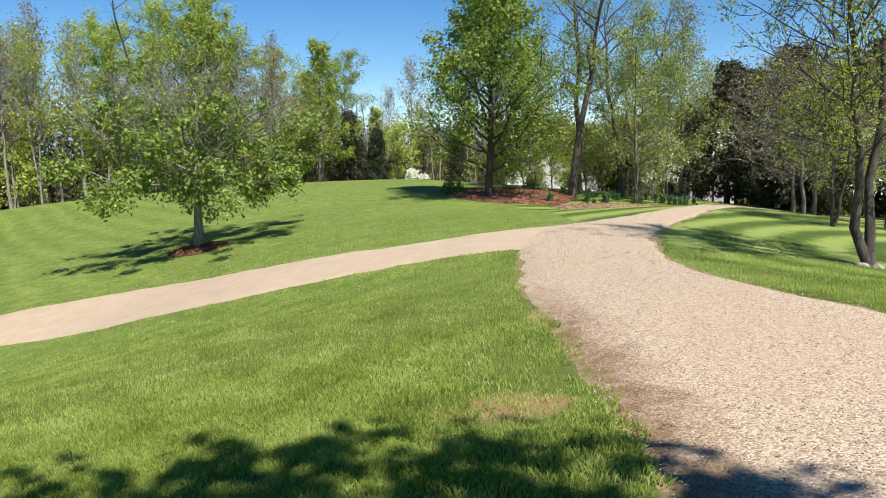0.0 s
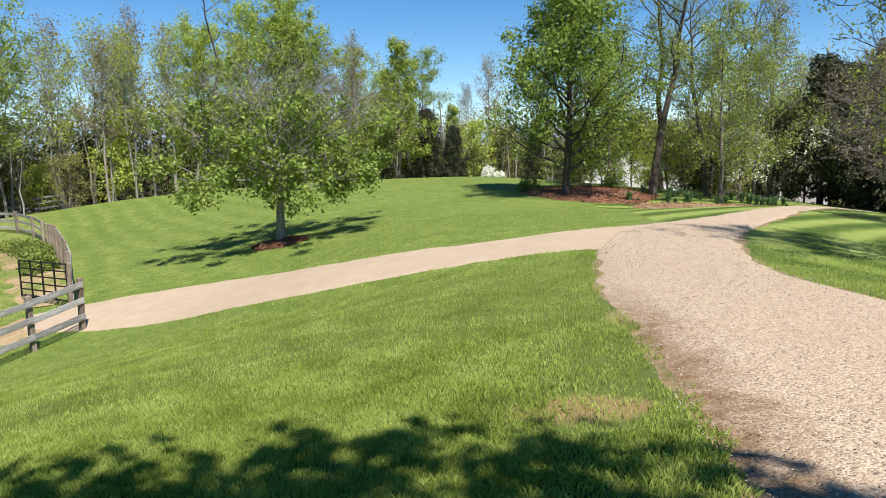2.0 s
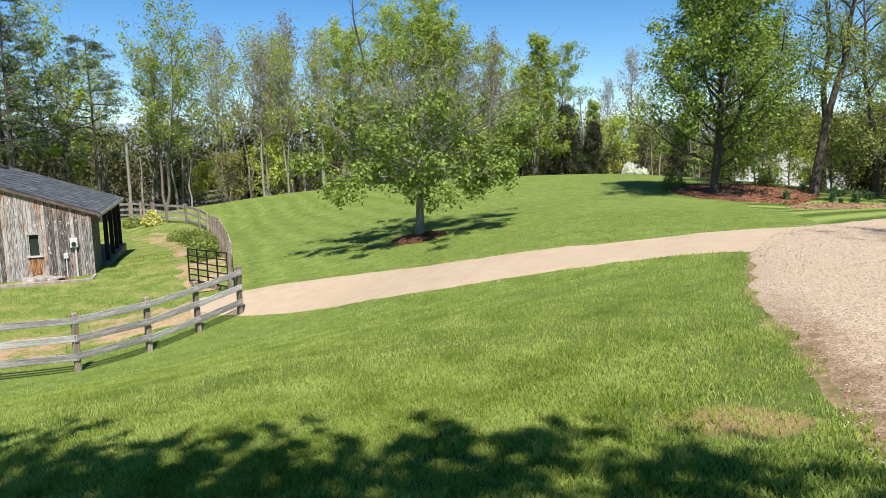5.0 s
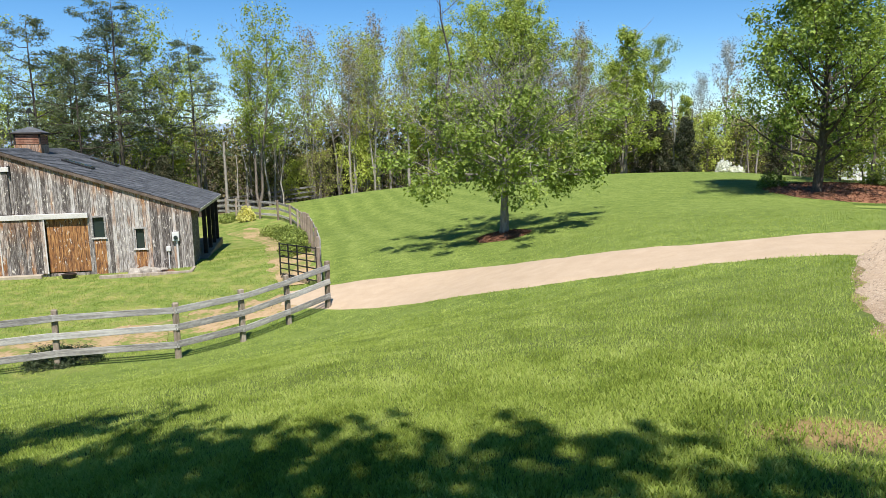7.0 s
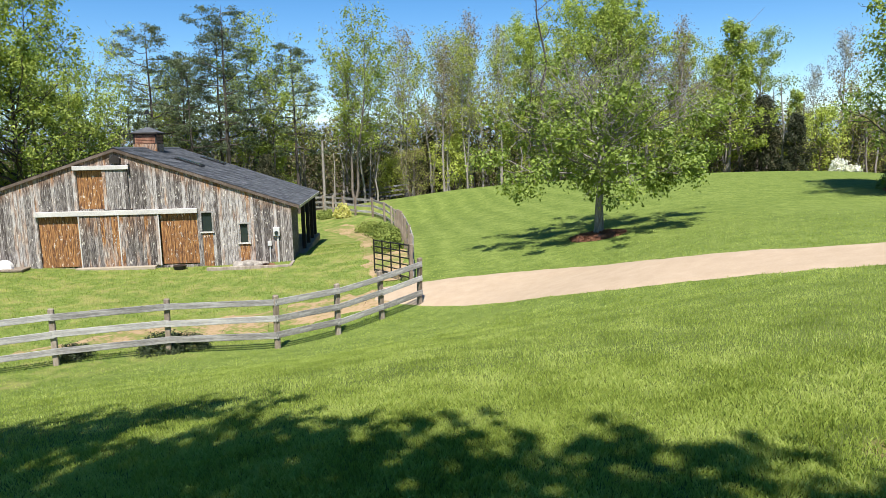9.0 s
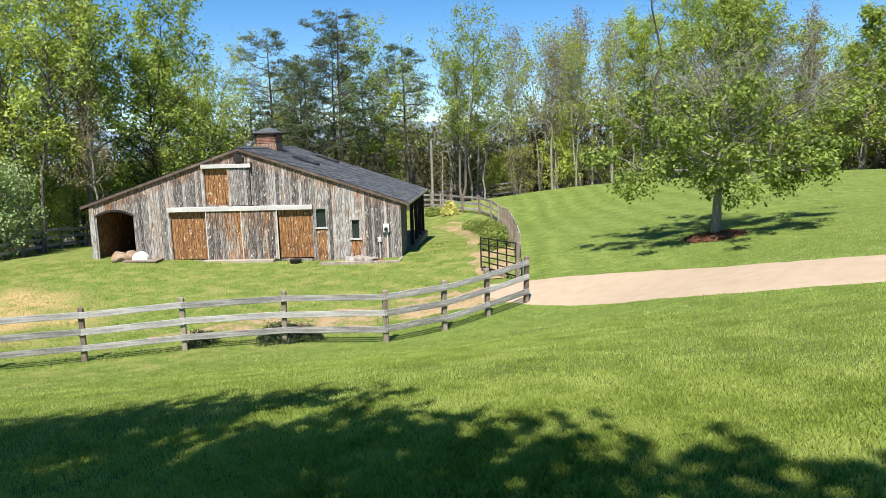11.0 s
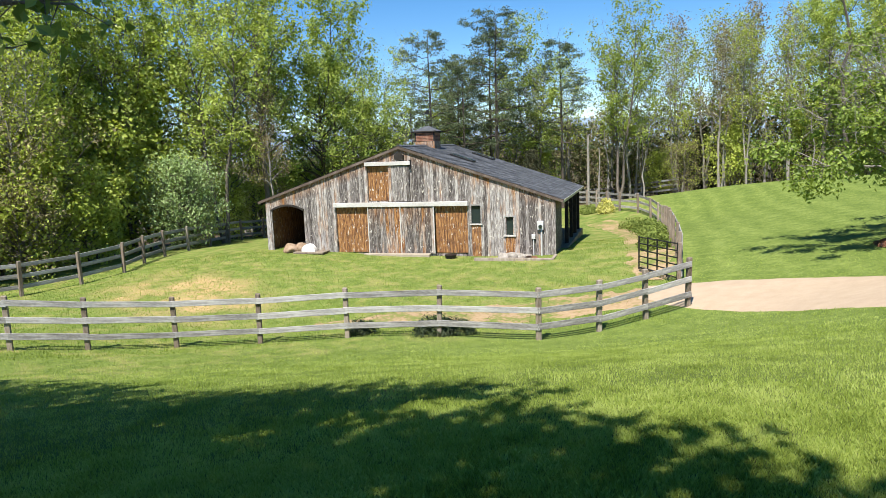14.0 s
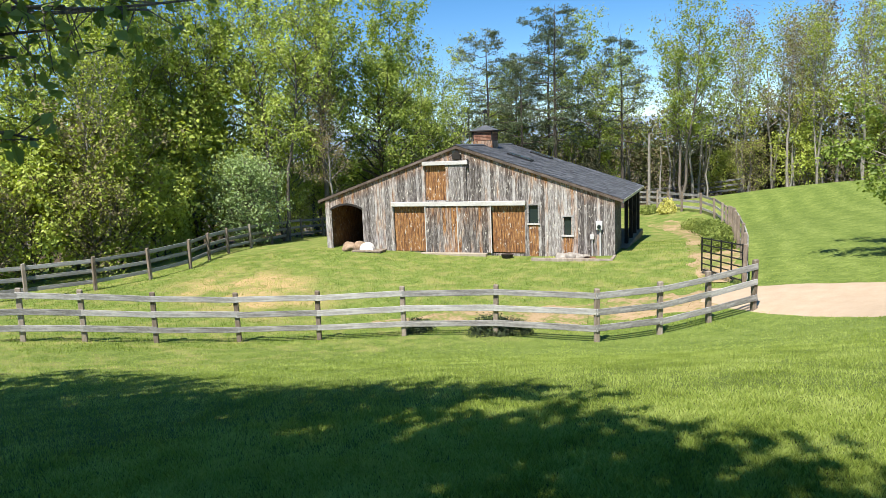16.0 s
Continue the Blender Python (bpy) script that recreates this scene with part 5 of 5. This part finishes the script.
for x0, x1, z0, z1 in ((9.95, 10.36, 1.32, 2.10), (11.42, 11.81, 0.82, 1.60)):
    win = part("window", boxed(x0, x1, 0.05, 0.06, z0, z1), M_GLASS, barn, "small dark glass window with pale frame")
    bm = bmesh.new()
    for q in ((x0 - 0.055, x0, z0 - 0.055, z1 + 0.055), (x1, x1 + 0.055, z0 - 0.055, z1 + 0.055), (x0, x1, z1, z1 + 0.055)):
        box(bm, q[0], q[1], -0.055, 0.05, q[2], q[3])
    part("window_frame", bm, M_FENCE, win)
    part("window_sill", boxed(x0 - 0.07, x1 + 0.07, -0.085, 0.05, z0 - 0.055, z0 - 0.002), M_TRIM_WHITE, win)

# other walls, the passage behind the arch and the porch
part("side_wall", boxed(0.0, 0.12, 0.12, BL, -0.4, HL - 0.02), M_BARN_ORANGE, barn)
part("side_wall", boxed(BW - 0.12, BW, 0.12, 2.3, -0.4, HR - 0.02), M_BARN, barn)
part("side_wall", boxed(BW - 1.72, BW - 1.6, 2.42, BL - 0.12, -0.4, HR + 0.35), M_BARN, barn)
part("porch_return", boxed(BW - 1.72, BW - 0.12, 2.3, 2.42, -0.4, HR), M_BARN, barn)
part("back_wall", prism(bmesh.new(), [(2.1, -0.4), (BW - 1.6, -0.4), (BW - 1.6, roof_z(BW - 1.6)), (BX, HT), (2.1, roof_z(2.1))], BL - 0.12, BL), M_BARN, barn)
part("passage_wall", boxed(2.0, 2.1, 0.122, BL, -0.4, roof_z(2.0) - 0.03), M_BARN_ORANGE, barn, "orange-brown passage wall")
part("back_corner", boxed(0.0, 0.5, BL - 0.1, BL, -0.4, HL), M_BARN, barn)
part("corner_post", boxed(-0.03, 0.2, -0.06, 0.14, -0.3, HL - 0.06), M_BARN, barn)
part("passage_floor", boxed(0.1, 2.0, -0.5, BL + 0.3, -0.35, 0.10), M_CLAY, barn)
bm = bmesh.new()
n = 10
arc = [(ARCH[0] + (ARCH[1] - ARCH[0]) * i / n, arch_z(ARCH[0] + (ARCH[1] - ARCH[0]) * i / n)) for i in range(n + 1)]
prism(bm, arc + [(x_, z_ + 0.09) for x_, z_ in arc[::-1]], -0.05, 0.1)
part("arch_trim", bm, M_DARK_POST, barn)
for y in (3.4, 5.3, 7.1, 8.7):
    part("porch_post", boxed(BW + 0.02, BW + 0.19, y - 0.085, y + 0.085, -0.35, HR - 0.06, bevel=0.01), M_DARK_POST, barn, "dark porch post")
part("porch_beam", boxed(BW + 0.02, BW + 0.19, 2.3, BL + 0.2, HR - 0.16, HR + 0.0), M_DARK_POST, barn)
part("porch_slab", boxed(BW - 1.6, BW + 0.32, 2.0, BL + 0.3, -0.3, 0.02, bevel=0.02), M_EARTH, barn, "earthen porch floor")
part("corner_trim", boxed(BW - 0.09, BW + 0.03, -0.05, 0.0, -0.2, HR - 0.05), M_BARN, barn)

# roof: two slabs with courses of shingles, rake boards along the gable
OV, FO = 0.38, 0.10
for sgn in (0, 1):
    hs = HR if sgn else HL
    sl = (HT - hs) / BX
    run = BX + OV
    ang = math.atan(sl)
    L = run / math.cos(ang)
    base = pose(BX, -FO, HT + 0.10, 0, math.degrees(ang), 0) if sgn else Matrix.Translation((BX, -FO, HT + 0.10)) @ Matrix.Diagonal((-1, 1, 1, 1)) @ pose(0, 0, 0, 0, math.degrees(ang), 0)
    ln = BL + 2 * FO
    bm = box(bmesh.new(), 0.0, L, 0, ln, -0.08, 0.0)
    bm.transform(base)
    bmesh.ops.recalc_face_normals(bm, faces=bm.faces)
    slab = part("roof", bm, M_TRIM_RUST, barn, "dark grey shingle roof slope")
    v, f = [], []
    courses = 46
    for c in range(courses):
        a, b = L * c / courses - 0.02, L * (c + 1) / courses + 0.01
        k, y = 0, -0.03 - (c % 2) * 0.11
        while y < ln + 0.03:
            w_ = brng.uniform(0.26, 0.34)
            y0, y1 = max(y, -0.03), min(y + w_, ln + 0.03)
            if y1 > y0 + 0.02:
                i = len(v)
                lift = brng.uniform(0.012, 0.022)
                v += [(a, y0, 0.004), (a, y1 - 0.006, 0.004), (b, y1 - 0.006, lift), (b, y0, lift), (b, y0, -0.002), (b, y1 - 0.006, -0.002)]
                f += [(i, i + 3, i + 2, i + 1), (i + 3, i + 4, i + 5, i + 2)]
            y += w_
    v = [tuple(base @ Vector(q)) for q in v]
    tagged(part("shingles", mesh_of("shingles", v, f), M_ROOF, slab), kind="stuff")
    for fy in (-0.03, ln + 0.002):
        bm = box(bmesh.new(), 0.0, L + 0.01, fy, fy + 0.03, -0.125, -0.012)
        bm.transform(base)
        bmesh.ops.recalc_face_normals(bm, faces=bm.faces)
        part("rake_board", bm, M_TRIM_RUST, slab)
    bm = box(bmesh.new(), L + 0.001, L + 0.028, 0.0, ln, -0.15, 0.008)
    bm.transform(base)
    bmesh.ops.recalc_face_normals(bm, faces=bm.faces)
    part("fascia", bm, M_TRIM_WHITE if sgn else M_TRIM_RUST, slab)
    if sgn:
        for y in (3.2, 7.6):
            bm = box(bmesh.new(), 1.55, 2.75, y - 0.3, y + 0.3, 0.0, 0.09, bevel=0.015)
            bm.transform(base)
            sk = part("skylight", bm, M_DARK_METAL, slab, "dark framed roof skylight")
            bm = box(bmesh.new(), 1.62, 2.68, y - 0.24, y + 0.24, 0.092, 0.1)
            bm.transform(base)
            part("pane", bm, M_GLASS, sk)
part("ridge_cap", prism(bmesh.new(), [(BX - 0.16, HT + 0.06), (BX, HT + 0.125), (BX + 0.16, HT + 0.06), (BX + 0.16, HT + 0.085), (BX, HT + 0.15), (BX - 0.16, HT + 0.085)], -FO, BL + FO), M_ROOF, barn)

# cupola with louvres and weathervane
CX, CY, CW = BX, 4.2, 0.50
cup = part("cupola", boxed(CX - CW, CX + CW, CY - CW, CY + CW, 4.3, 4.95), M_BARN, barn, "square louvred cupola with dark cap")
# added dark block, standing in for the shade inside the hollow cupola
part("cupola_core", boxed(CX - CW + 0.08, CX + CW - 0.08, CY - CW + 0.08, CY + CW - 0.08, 4.952, 5.38), M_INSIDE_SHADE, cup)
for i in range(6):
    z = 4.975 + i * 0.068
    bm = bmesh.new()
    for sx, sy in ((0, -1), (0, 1), (1, 0), (-1, 0)):
        if sx == 0:
            y0 = CY + sy * CW
            prism(bm, [(CX - CW + 0.06, z), (CX + CW - 0.06, z), (CX + CW - 0.06, z + 0.05), (CX - CW + 0.06, z + 0.05)], min(y0, y0 - sy * 0.05), max(y0, y0 - sy * 0.05))
        else:
            x0 = CX + sx * CW
            box(bm, min(x0, x0 - sx * 0.05), max(x0, x0 - sx * 0.05), CY - CW + 0.06, CY + CW - 0.06, z, z + 0.05)
    part("louvre", bm, M_LOUVRE, cup)
for sx in (-1, 1):
    for sy in (-1, 1):
        x0, y0 = CX + sx * (CW - 0.03), CY + sy * (CW - 0.03)
        part("cupola_corner", boxed(x0 - 0.032, x0 + 0.032, y0 - 0.032, y0 + 0.032, 4.951, 5.40), M_DARK_POST, cup)
bm = box(bmesh.new(), CX - 0.6, CX + 0.6, CY - 0.6, CY + 0.6, 5.39, 5.46, bevel=0.01)
part("cupola_eave", bm, M_DARK_POST, cup)
bm = bmesh.new()
bmesh.ops.create_cone(bm, cap_ends=True, segments=4, radius1=0.8, radius2=0.12, depth=0.24, matrix=Matrix.Translation((CX, CY, 5.58)) @ pose(0, 0, 0, 0, 0, 45))
part("cupola_roof", bm, M_ROOF, cup)
bm = rod(bmesh.new(), (CX, CY, 5.65), (CX, CY, 6.42), 0.016)
rod(bm, (CX - 0.22, CY, 5.98), (CX + 0.22, CY, 5.98), 0.01)
rod(bm, (CX, CY - 0.22, 5.98), (CX, CY + 0.22, 5.98), 0.01)
rod(bm, (CX - 0.32, CY, 6.3), (CX + 0.32, CY, 6.3), 0.013)
prism(bm, [(CX - 0.1, 6.31), (CX + 0.14, 6.31), (CX + 0.1, 6.52), (CX - 0.04, 6.46)], CY - 0.008, CY + 0.008)
part("weathervane", bm, M_DARK_METAL, cup, "dark metal weathervane")

# electric meter and conduits on the front wall
meter = part("meter_box", boxed(12.80, 13.06, -0.16, -0.035, 1.06, 1.42, bevel=0.012), M_GREY_PLASTIC, barn, "grey electric meter box")
part("meter_dial", rod(bmesh.new(), (12.93, -0.16, 1.2), (12.93, -0.24, 1.2), 0.085, 0.07, 14), M_GLASS, meter)
part("conduit", rod(bmesh.new(), (12.97, -0.09, -0.05), (12.97, -0.09, 1.06), 0.04), M_GREY_PLASTIC, meter)
sw = part("junction_box", boxed(12.55, 12.71, -0.13, -0.035, 0.66, 0.86, bevel=0.01), M_GREY_PLASTIC, barn, "small grey junction box")
part("conduit", rod(bmesh.new(), (12.63, -0.08, -0.05), (12.63, -0.08, 0.66), 0.024), M_GREY_PLASTIC, sw)
BARN_M = barn.matrix_basis.copy()


def by_barn(x, y, z=None, rz=0.0):
    """A pose at a place given from the barn's left front corner."""
    p = BARN_M @ Vector((x, y, 0))
    return pose(p.x, p.y, gz(p.x, p.y) if z is None else BARN_M.translation.z + z, 0, 0, 37.1 + rz)


grg = np.random.default_rng(31)
tagged(part("timber_planter", box(box(box(bmesh.new(), 0, 2.3, -0.12, 0, -0.1, 0.14, 0.01), 2.3, 2.42, -0.12, 1.0, -0.1, 0.14, 0.01), -0.9, -0.002, -0.06, 0.06, -0.1, 0.12, 0.01), M_POST, m=by_barn(11.2, -1.15)), "low weathered timber edging at the barn corner", "timber edging")
tagged(part("mulch_patch", boxed(0.0, 2.28, 0.002, 1.05, -0.2, 0.06, bevel=0.03), M_MULCH, m=by_barn(11.2, -1.15)), "brown mulch inside the timber edging", "mulch bed")
for i, (x, y, r) in enumerate([(11.5, -0.75, 0.28), (11.85, -0.7, 0.3), (12.2, -0.75, 0.2), (11.7, -0.45, 0.22), (12.45, -0.6, 0.15)]):
    m = by_barn(x, y, None, 50 * i)
    m.translation.z += 0.1
    tagged(part("pale_rock", boulder(grg, r, 0.62), M_ROCK, m=m), "pale grey rough fieldstone by the barn corner", "rock", "rocks by the barn")
for i, (x, y, r) in enumerate([(1.45, -0.55, 0.36), (1.85, -0.35, 0.33)]):
    m = by_barn(x, y, None, 70 * i)
    m.translation.z += 0.12
    tagged(part("boulder", boulder(grg, r, 0.75), surface("brown_rock", [(0.3, (0.16, 0.10, 0.06)), (0.7, (0.42, 0.31, 0.22))], 3, 18, bump=0.8, bump_dist=0.04), m=m), "brown boulder beside the barn passage", "rock", "rocks by the barn")
m = by_barn(2.5, -0.6)
tagged(part("timber_pallet", box(box(bmesh.new(), -0.75, 0.75, -0.35, 0.35, 0.02, 0.09, 0.01), -0.7, 0.7, -0.3, 0.3, -0.1, 0.018), M_POST, m=m), "low weathered timber pallet on the grass", "pallet")
bm = bmesh.new()
prism(bm, [(0.34 * math.cos(a), 0.34 * math.sin(a)) for a in np.linspace(0, math.pi, 17)], -0.12, 0.12)
tagged(part("millstone_half", bm, M_WHITE_STONE, m=m @ Matrix.Translation((-0.1, 0, 0.092))), "white half-round stone standing on a pallet", "stone")
tagged(part("feed_pan", rod(bmesh.new(), (0, 0, 0.0), (0, 0, 0.16), 0.22, 0.27, 16), M_DARK_METAL, m=by_barn(9.1, -0.55)), "black rubber feed pan on the grass", "feed pan")

# ---- pale house beyond the drive, and another behind the trees ----
def far_house(name, label, m, w, d, h, rise, garage):
    ob = thing(name, label, "house", m)
    part("wall", prism(bmesh.new(), [(0, -0.8), (w, -0.8), (w, h), (w / 2, h + rise), (0, h)], 0, d), M_HOUSE, ob)
    for s_ in (0, 1):
        bm = bmesh.new()
        a, b = (w / 2, h + rise + 0.02), ((w + 0.35, h - 0.22 + 0.02) if s_ else (-0.35, h - 0.22 + 0.02))
        prism(bm, [a, b, (b[0], b[1] + 0.12), (a[0], a[1] + 0.14)], -0.3, d + 0.3)
        part("roof", bm, M_ROOF, ob, "dark shingle roof")
    if garage:
        dr = part("garage_door", boxed(w * 0.2, w * 0.8, -0.06, -0.002, 0, 2.1), M_TRIM_WHITE, ob, "white panelled garage door")
        for i in range(4):
            part("panel", boxed(w * 0.22, w * 0.78, -0.09, -0.062, 0.06 + i * 0.52, 0.5 + i * 0.52, bevel=0.02), M_TRIM_WHITE, dr)
    else:
        for x in (0.3, 0.7):
            wn = part("window", boxed(w * x - 0.4, w * x + 0.4, -0.05, -0.002, 0.9, 2.1), M_GLASS, ob)
            part("window_frame", box(box(bmesh.new(), w * x - 0.5, w * x + 0.5, -0.08, -0.003, 2.1, 2.2), w * x - 0.5, w * x + 0.5, -0.1, -0.003, 0.8, 0.9), M_TRIM_WHITE, wn)
    return ob


far_house("garage", "pale garage with a dark roof beyond the drive", pose(19.0, 53.0, gz(20, 54), 0, 0, -12), 3.6, 6, 2.5, 0.9, True)
far_house("house", "pale-sided house half hidden behind trees", pose(5.0, 53.0, gz(7, 53) - 0.9, 0, 0, -5), 7, 6, 2.3, 1.5, False)

# utility pole among the trees
up = thing("utility_pole", "pale wooden utility pole among the trees", "utility pole", at(-37.5, 41.8, 20))
part("pole", rod(bmesh.new(), (0, 0, -0.3), (0, 0, 5.6), 0.12, 0.09, 10), M_BARK_PALE, up)
part("cap", rod(bmesh.new(), (0, 0, 5.6), (0, 0, 5.68), 0.1, 0.05, 10), M_BARK_DARK, up)

# low stones at the foot of the island tree
for i, (dx, dy, r) in enumerate([(-0.25, -0.2, 0.10), (-0.05, -0.32, 0.08), (0.2, -0.25, 0.07)]):
    m = at(7.25 + dx, 11.42 + dy, 40 * i)
    tagged(part("fieldstone", boulder(grg, r, 0.7), M_ROCK, m=m @ Matrix.Translation((0, 0, 0.05))), "small grey stone at a tree's foot", "rock", "stones round a tree")

# far ridge on the horizon, distance haze painted in as blue
xs = np.linspace(-2600, 2600, 120)
rv, rf = [], []
for i, x in enumerate(xs):
    h = 55 + 60 * (0.5 + 0.5 * noise.noise(Vector((x * 0.0016, 3, 1)))) + 14 * noise.noise(Vector((x * 0.007, 7, 1)))
    yy = 2300 - 0.00012 * x * x
    rv += [(x, yy, -60), (x, yy + 60, h * 0.6), (x, yy + 160, h)]
    if i:
        a = 3 * i
        rf += [(a - 3, a, a + 1, a - 2), (a - 2, a + 1, a + 2, a - 1)]
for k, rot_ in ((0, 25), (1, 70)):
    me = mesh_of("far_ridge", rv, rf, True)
    tagged(part("backdrop" if k == 0 else "backdrop_west", me, M_HAZED_HILL, m=pose(0, 0, 0, 0, 0, rot_)), "hazy blue mountain ridge on the horizon", "mountain ridge", kind="structure")


# ---- grass ----
def inside_strip(x, y, left, right, margin):
    """Whether points lie between two edge lines (both run along growing y or falling x)."""
    poly = np.vstack([spline(left, 0.5), spline(right, 0.5)[::-1]])
    px, py = poly[:, 0], poly[:, 1]
    qx, qy = np.roll(px, -1), np.roll(py, -1)
    hit = np.zeros(len(x), bool)
    for a, b, c, d in zip(px, py, qx, qy):
        if b != d:
            hit ^= ((b > y) != (d > y)) & (x < (c - a) * (y - b) / (d - b) + a)
    return hit


def grass(name, label, seed, n, d0, d1, a0, a1, height, width, thin=0.0, fine=True):
    """Blades over a sector of the lawn, none on the drive."""
    g = np.random.default_rng(seed)
    d, a = np.sqrt(g.uniform(d0 * d0, d1 * d1, n)), np.radians(g.uniform(a0, a1, n))
    if thin:
        d = d0 + (d - d0) * g.uniform(0, 1, n) ** thin
    x, y = -np.sin(a) * d, np.cos(a) * d
    wob = np.array([0.25 * noise.noise(Vector((p * 1.7, q * 1.7, 2.0))) + 0.2 * noise.noise(Vector((p * 6, q * 6, 4.0))) for p, q in zip(x, y)])
    out = ~(inside_strip(x + wob, y + wob, MAIN_L, MAIN_R, 0) | inside_strip(x + wob * 0.6, y + wob * 0.6, BR_NEAR, BR_FAR, 0) | inside_strip(x + wob * 2, y + wob * 2, TRK_A, TRK_B, 0))
    # thin, sandy turf beside the drive
    bald = (((x - 0.35) / 0.75) ** 2 + ((y - 4.3) / 0.5) ** 2 < 0.8 + 3 * wob) & (g.uniform(0, 1, n) < 0.55)
    edge = (x > 0.2 + wob) & (x < 1.6) & (y < 6) & (g.uniform(0, 1, n) < 0.6)
    keep = out & ~bald & ~edge & ((x < 3.5) | (d < 13.5))
    x, y = x[keep], y[keep]
    n = len(x)
    z = land(x, y)
    tuft = np.array([noise.noise(Vector((p * 1.3, q * 1.3, 9.0))) + 1.1 * noise.noise(Vector((p * 5.5, q * 5.5, 3.0))) for p, q in zip(x, y)])
    h = height * g.uniform(0.5, 1.2, n) * np.clip(1 + 0.42 * tuft, 0.35, 1.8)
    t = g.uniform(0, 6.283, n)
    lx, ly = np.cos(t) * h * g.uniform(0.1, 0.75, n), np.sin(t) * h * g.uniform(0.1, 0.75, n)
    s_ = g.uniform(0, 6.283, n)
    wx, wy = np.cos(s_) * width / 2, np.sin(s_) * width / 2
    root_a, root_b, tip = np.stack([x - wx, y - wy, z - 0.01], -1), np.stack([x + wx, y + wy, z - 0.01], -1), np.stack([x + lx, y + ly, z + h], -1)
    if not fine:
        v, f = np.stack([root_a, root_b, tip], 1).reshape(-1, 3), np.arange(3 * n).reshape(n, 3)
        return tagged(part(name, mesh_arrays(name, v, f), L_GRASS), label, "grass", kind="stuff")
    bend = np.stack([x + wx * 0.9 + lx * 0.35, y + wy * 0.9 + ly * 0.35, z + h * 0.66], -1)
    v = np.stack([root_a, root_b, bend, tip], 1).reshape(-1, 3)
    i = np.arange(n)[:, None] * 4
    f = np.concatenate([i + [0, 1, 2], i + [0, 2, 3]], 0)
    return tagged(part(name, mesh_arrays(name, v, f), L_GRASS), label, "grass", kind="stuff")


grass("grass", "thick fresh mown grass on the near slope", 301, 300000, 2.3, 6.8, -20, 96, 0.042, 0.0038, 0.35)
grass("grass", "thick fresh mown grass on the slope", 302, 290000, 5.8, 14.5, -40, 96, 0.034, 0.0088, 0.45, False)
grass("grass", "fresh mown grass across the slope", 303, 120000, 11.5, 27, -8, 96, 0.030, 0.018, 0.6, False)

grass("grass", "uneven pasture grass in the paddock", 304, 80000, 17.5, 34, 36, 92, 0.05, 0.024, 0.0, False)

# loose stones on the near gravel
g = np.random.default_rng(310)
n = 9000
sy, sf = 2.4 + 14 * g.uniform(0, 1, n) ** 2.2, g.uniform(-0.04, 1.03, n)
lx, rx = np.interp(sy, [p[1] for p in MAIN_L], [p[0] for p in MAIN_L]), np.interp(sy, [p[1] for p in MAIN_R], [p[0] for p in MAIN_R])
sx = lx + (rx - lx) * sf
r = g.uniform(0.003, 0.008, n) * (0.8 + sy * 0.05)
c = np.stack([sx, sy, land(sx, sy) + 0.051 + r * 0.4], -1)
oct_ = np.array([(1, 0, 0), (0, 1, 0), (-1, 0, 0), (0, -1, 0), (0, 0, 0.75), (0, 0, -0.75)])
v = (c[:, None] + oct_[None] * r[:, None, None] * g.uniform(0.65, 1.35, (n, 6, 1))).reshape(-1, 3)
i = np.arange(n)[:, None] * 6
f = np.concatenate([i + q for q in ([0, 1, 4], [1, 2, 4], [2, 3, 4], [3, 0, 4], [1, 0, 5], [2, 1, 5], [3, 2, 5], [0, 3, 5])], 0)
M_PEBBLE = surface("pebble", [(0.2, (0.16, 0.12, 0.09)), (0.5, (0.36, 0.285, 0.22)), (0.8, (0.58, 0.49, 0.40))], 3, 30, island=0.6, bump=0)
tagged(part("loose_gravel", mesh_arrays("loose_gravel", v, f), M_PEBBLE), "loose tan pebbles on the driveway", "gravel", kind="stuff")
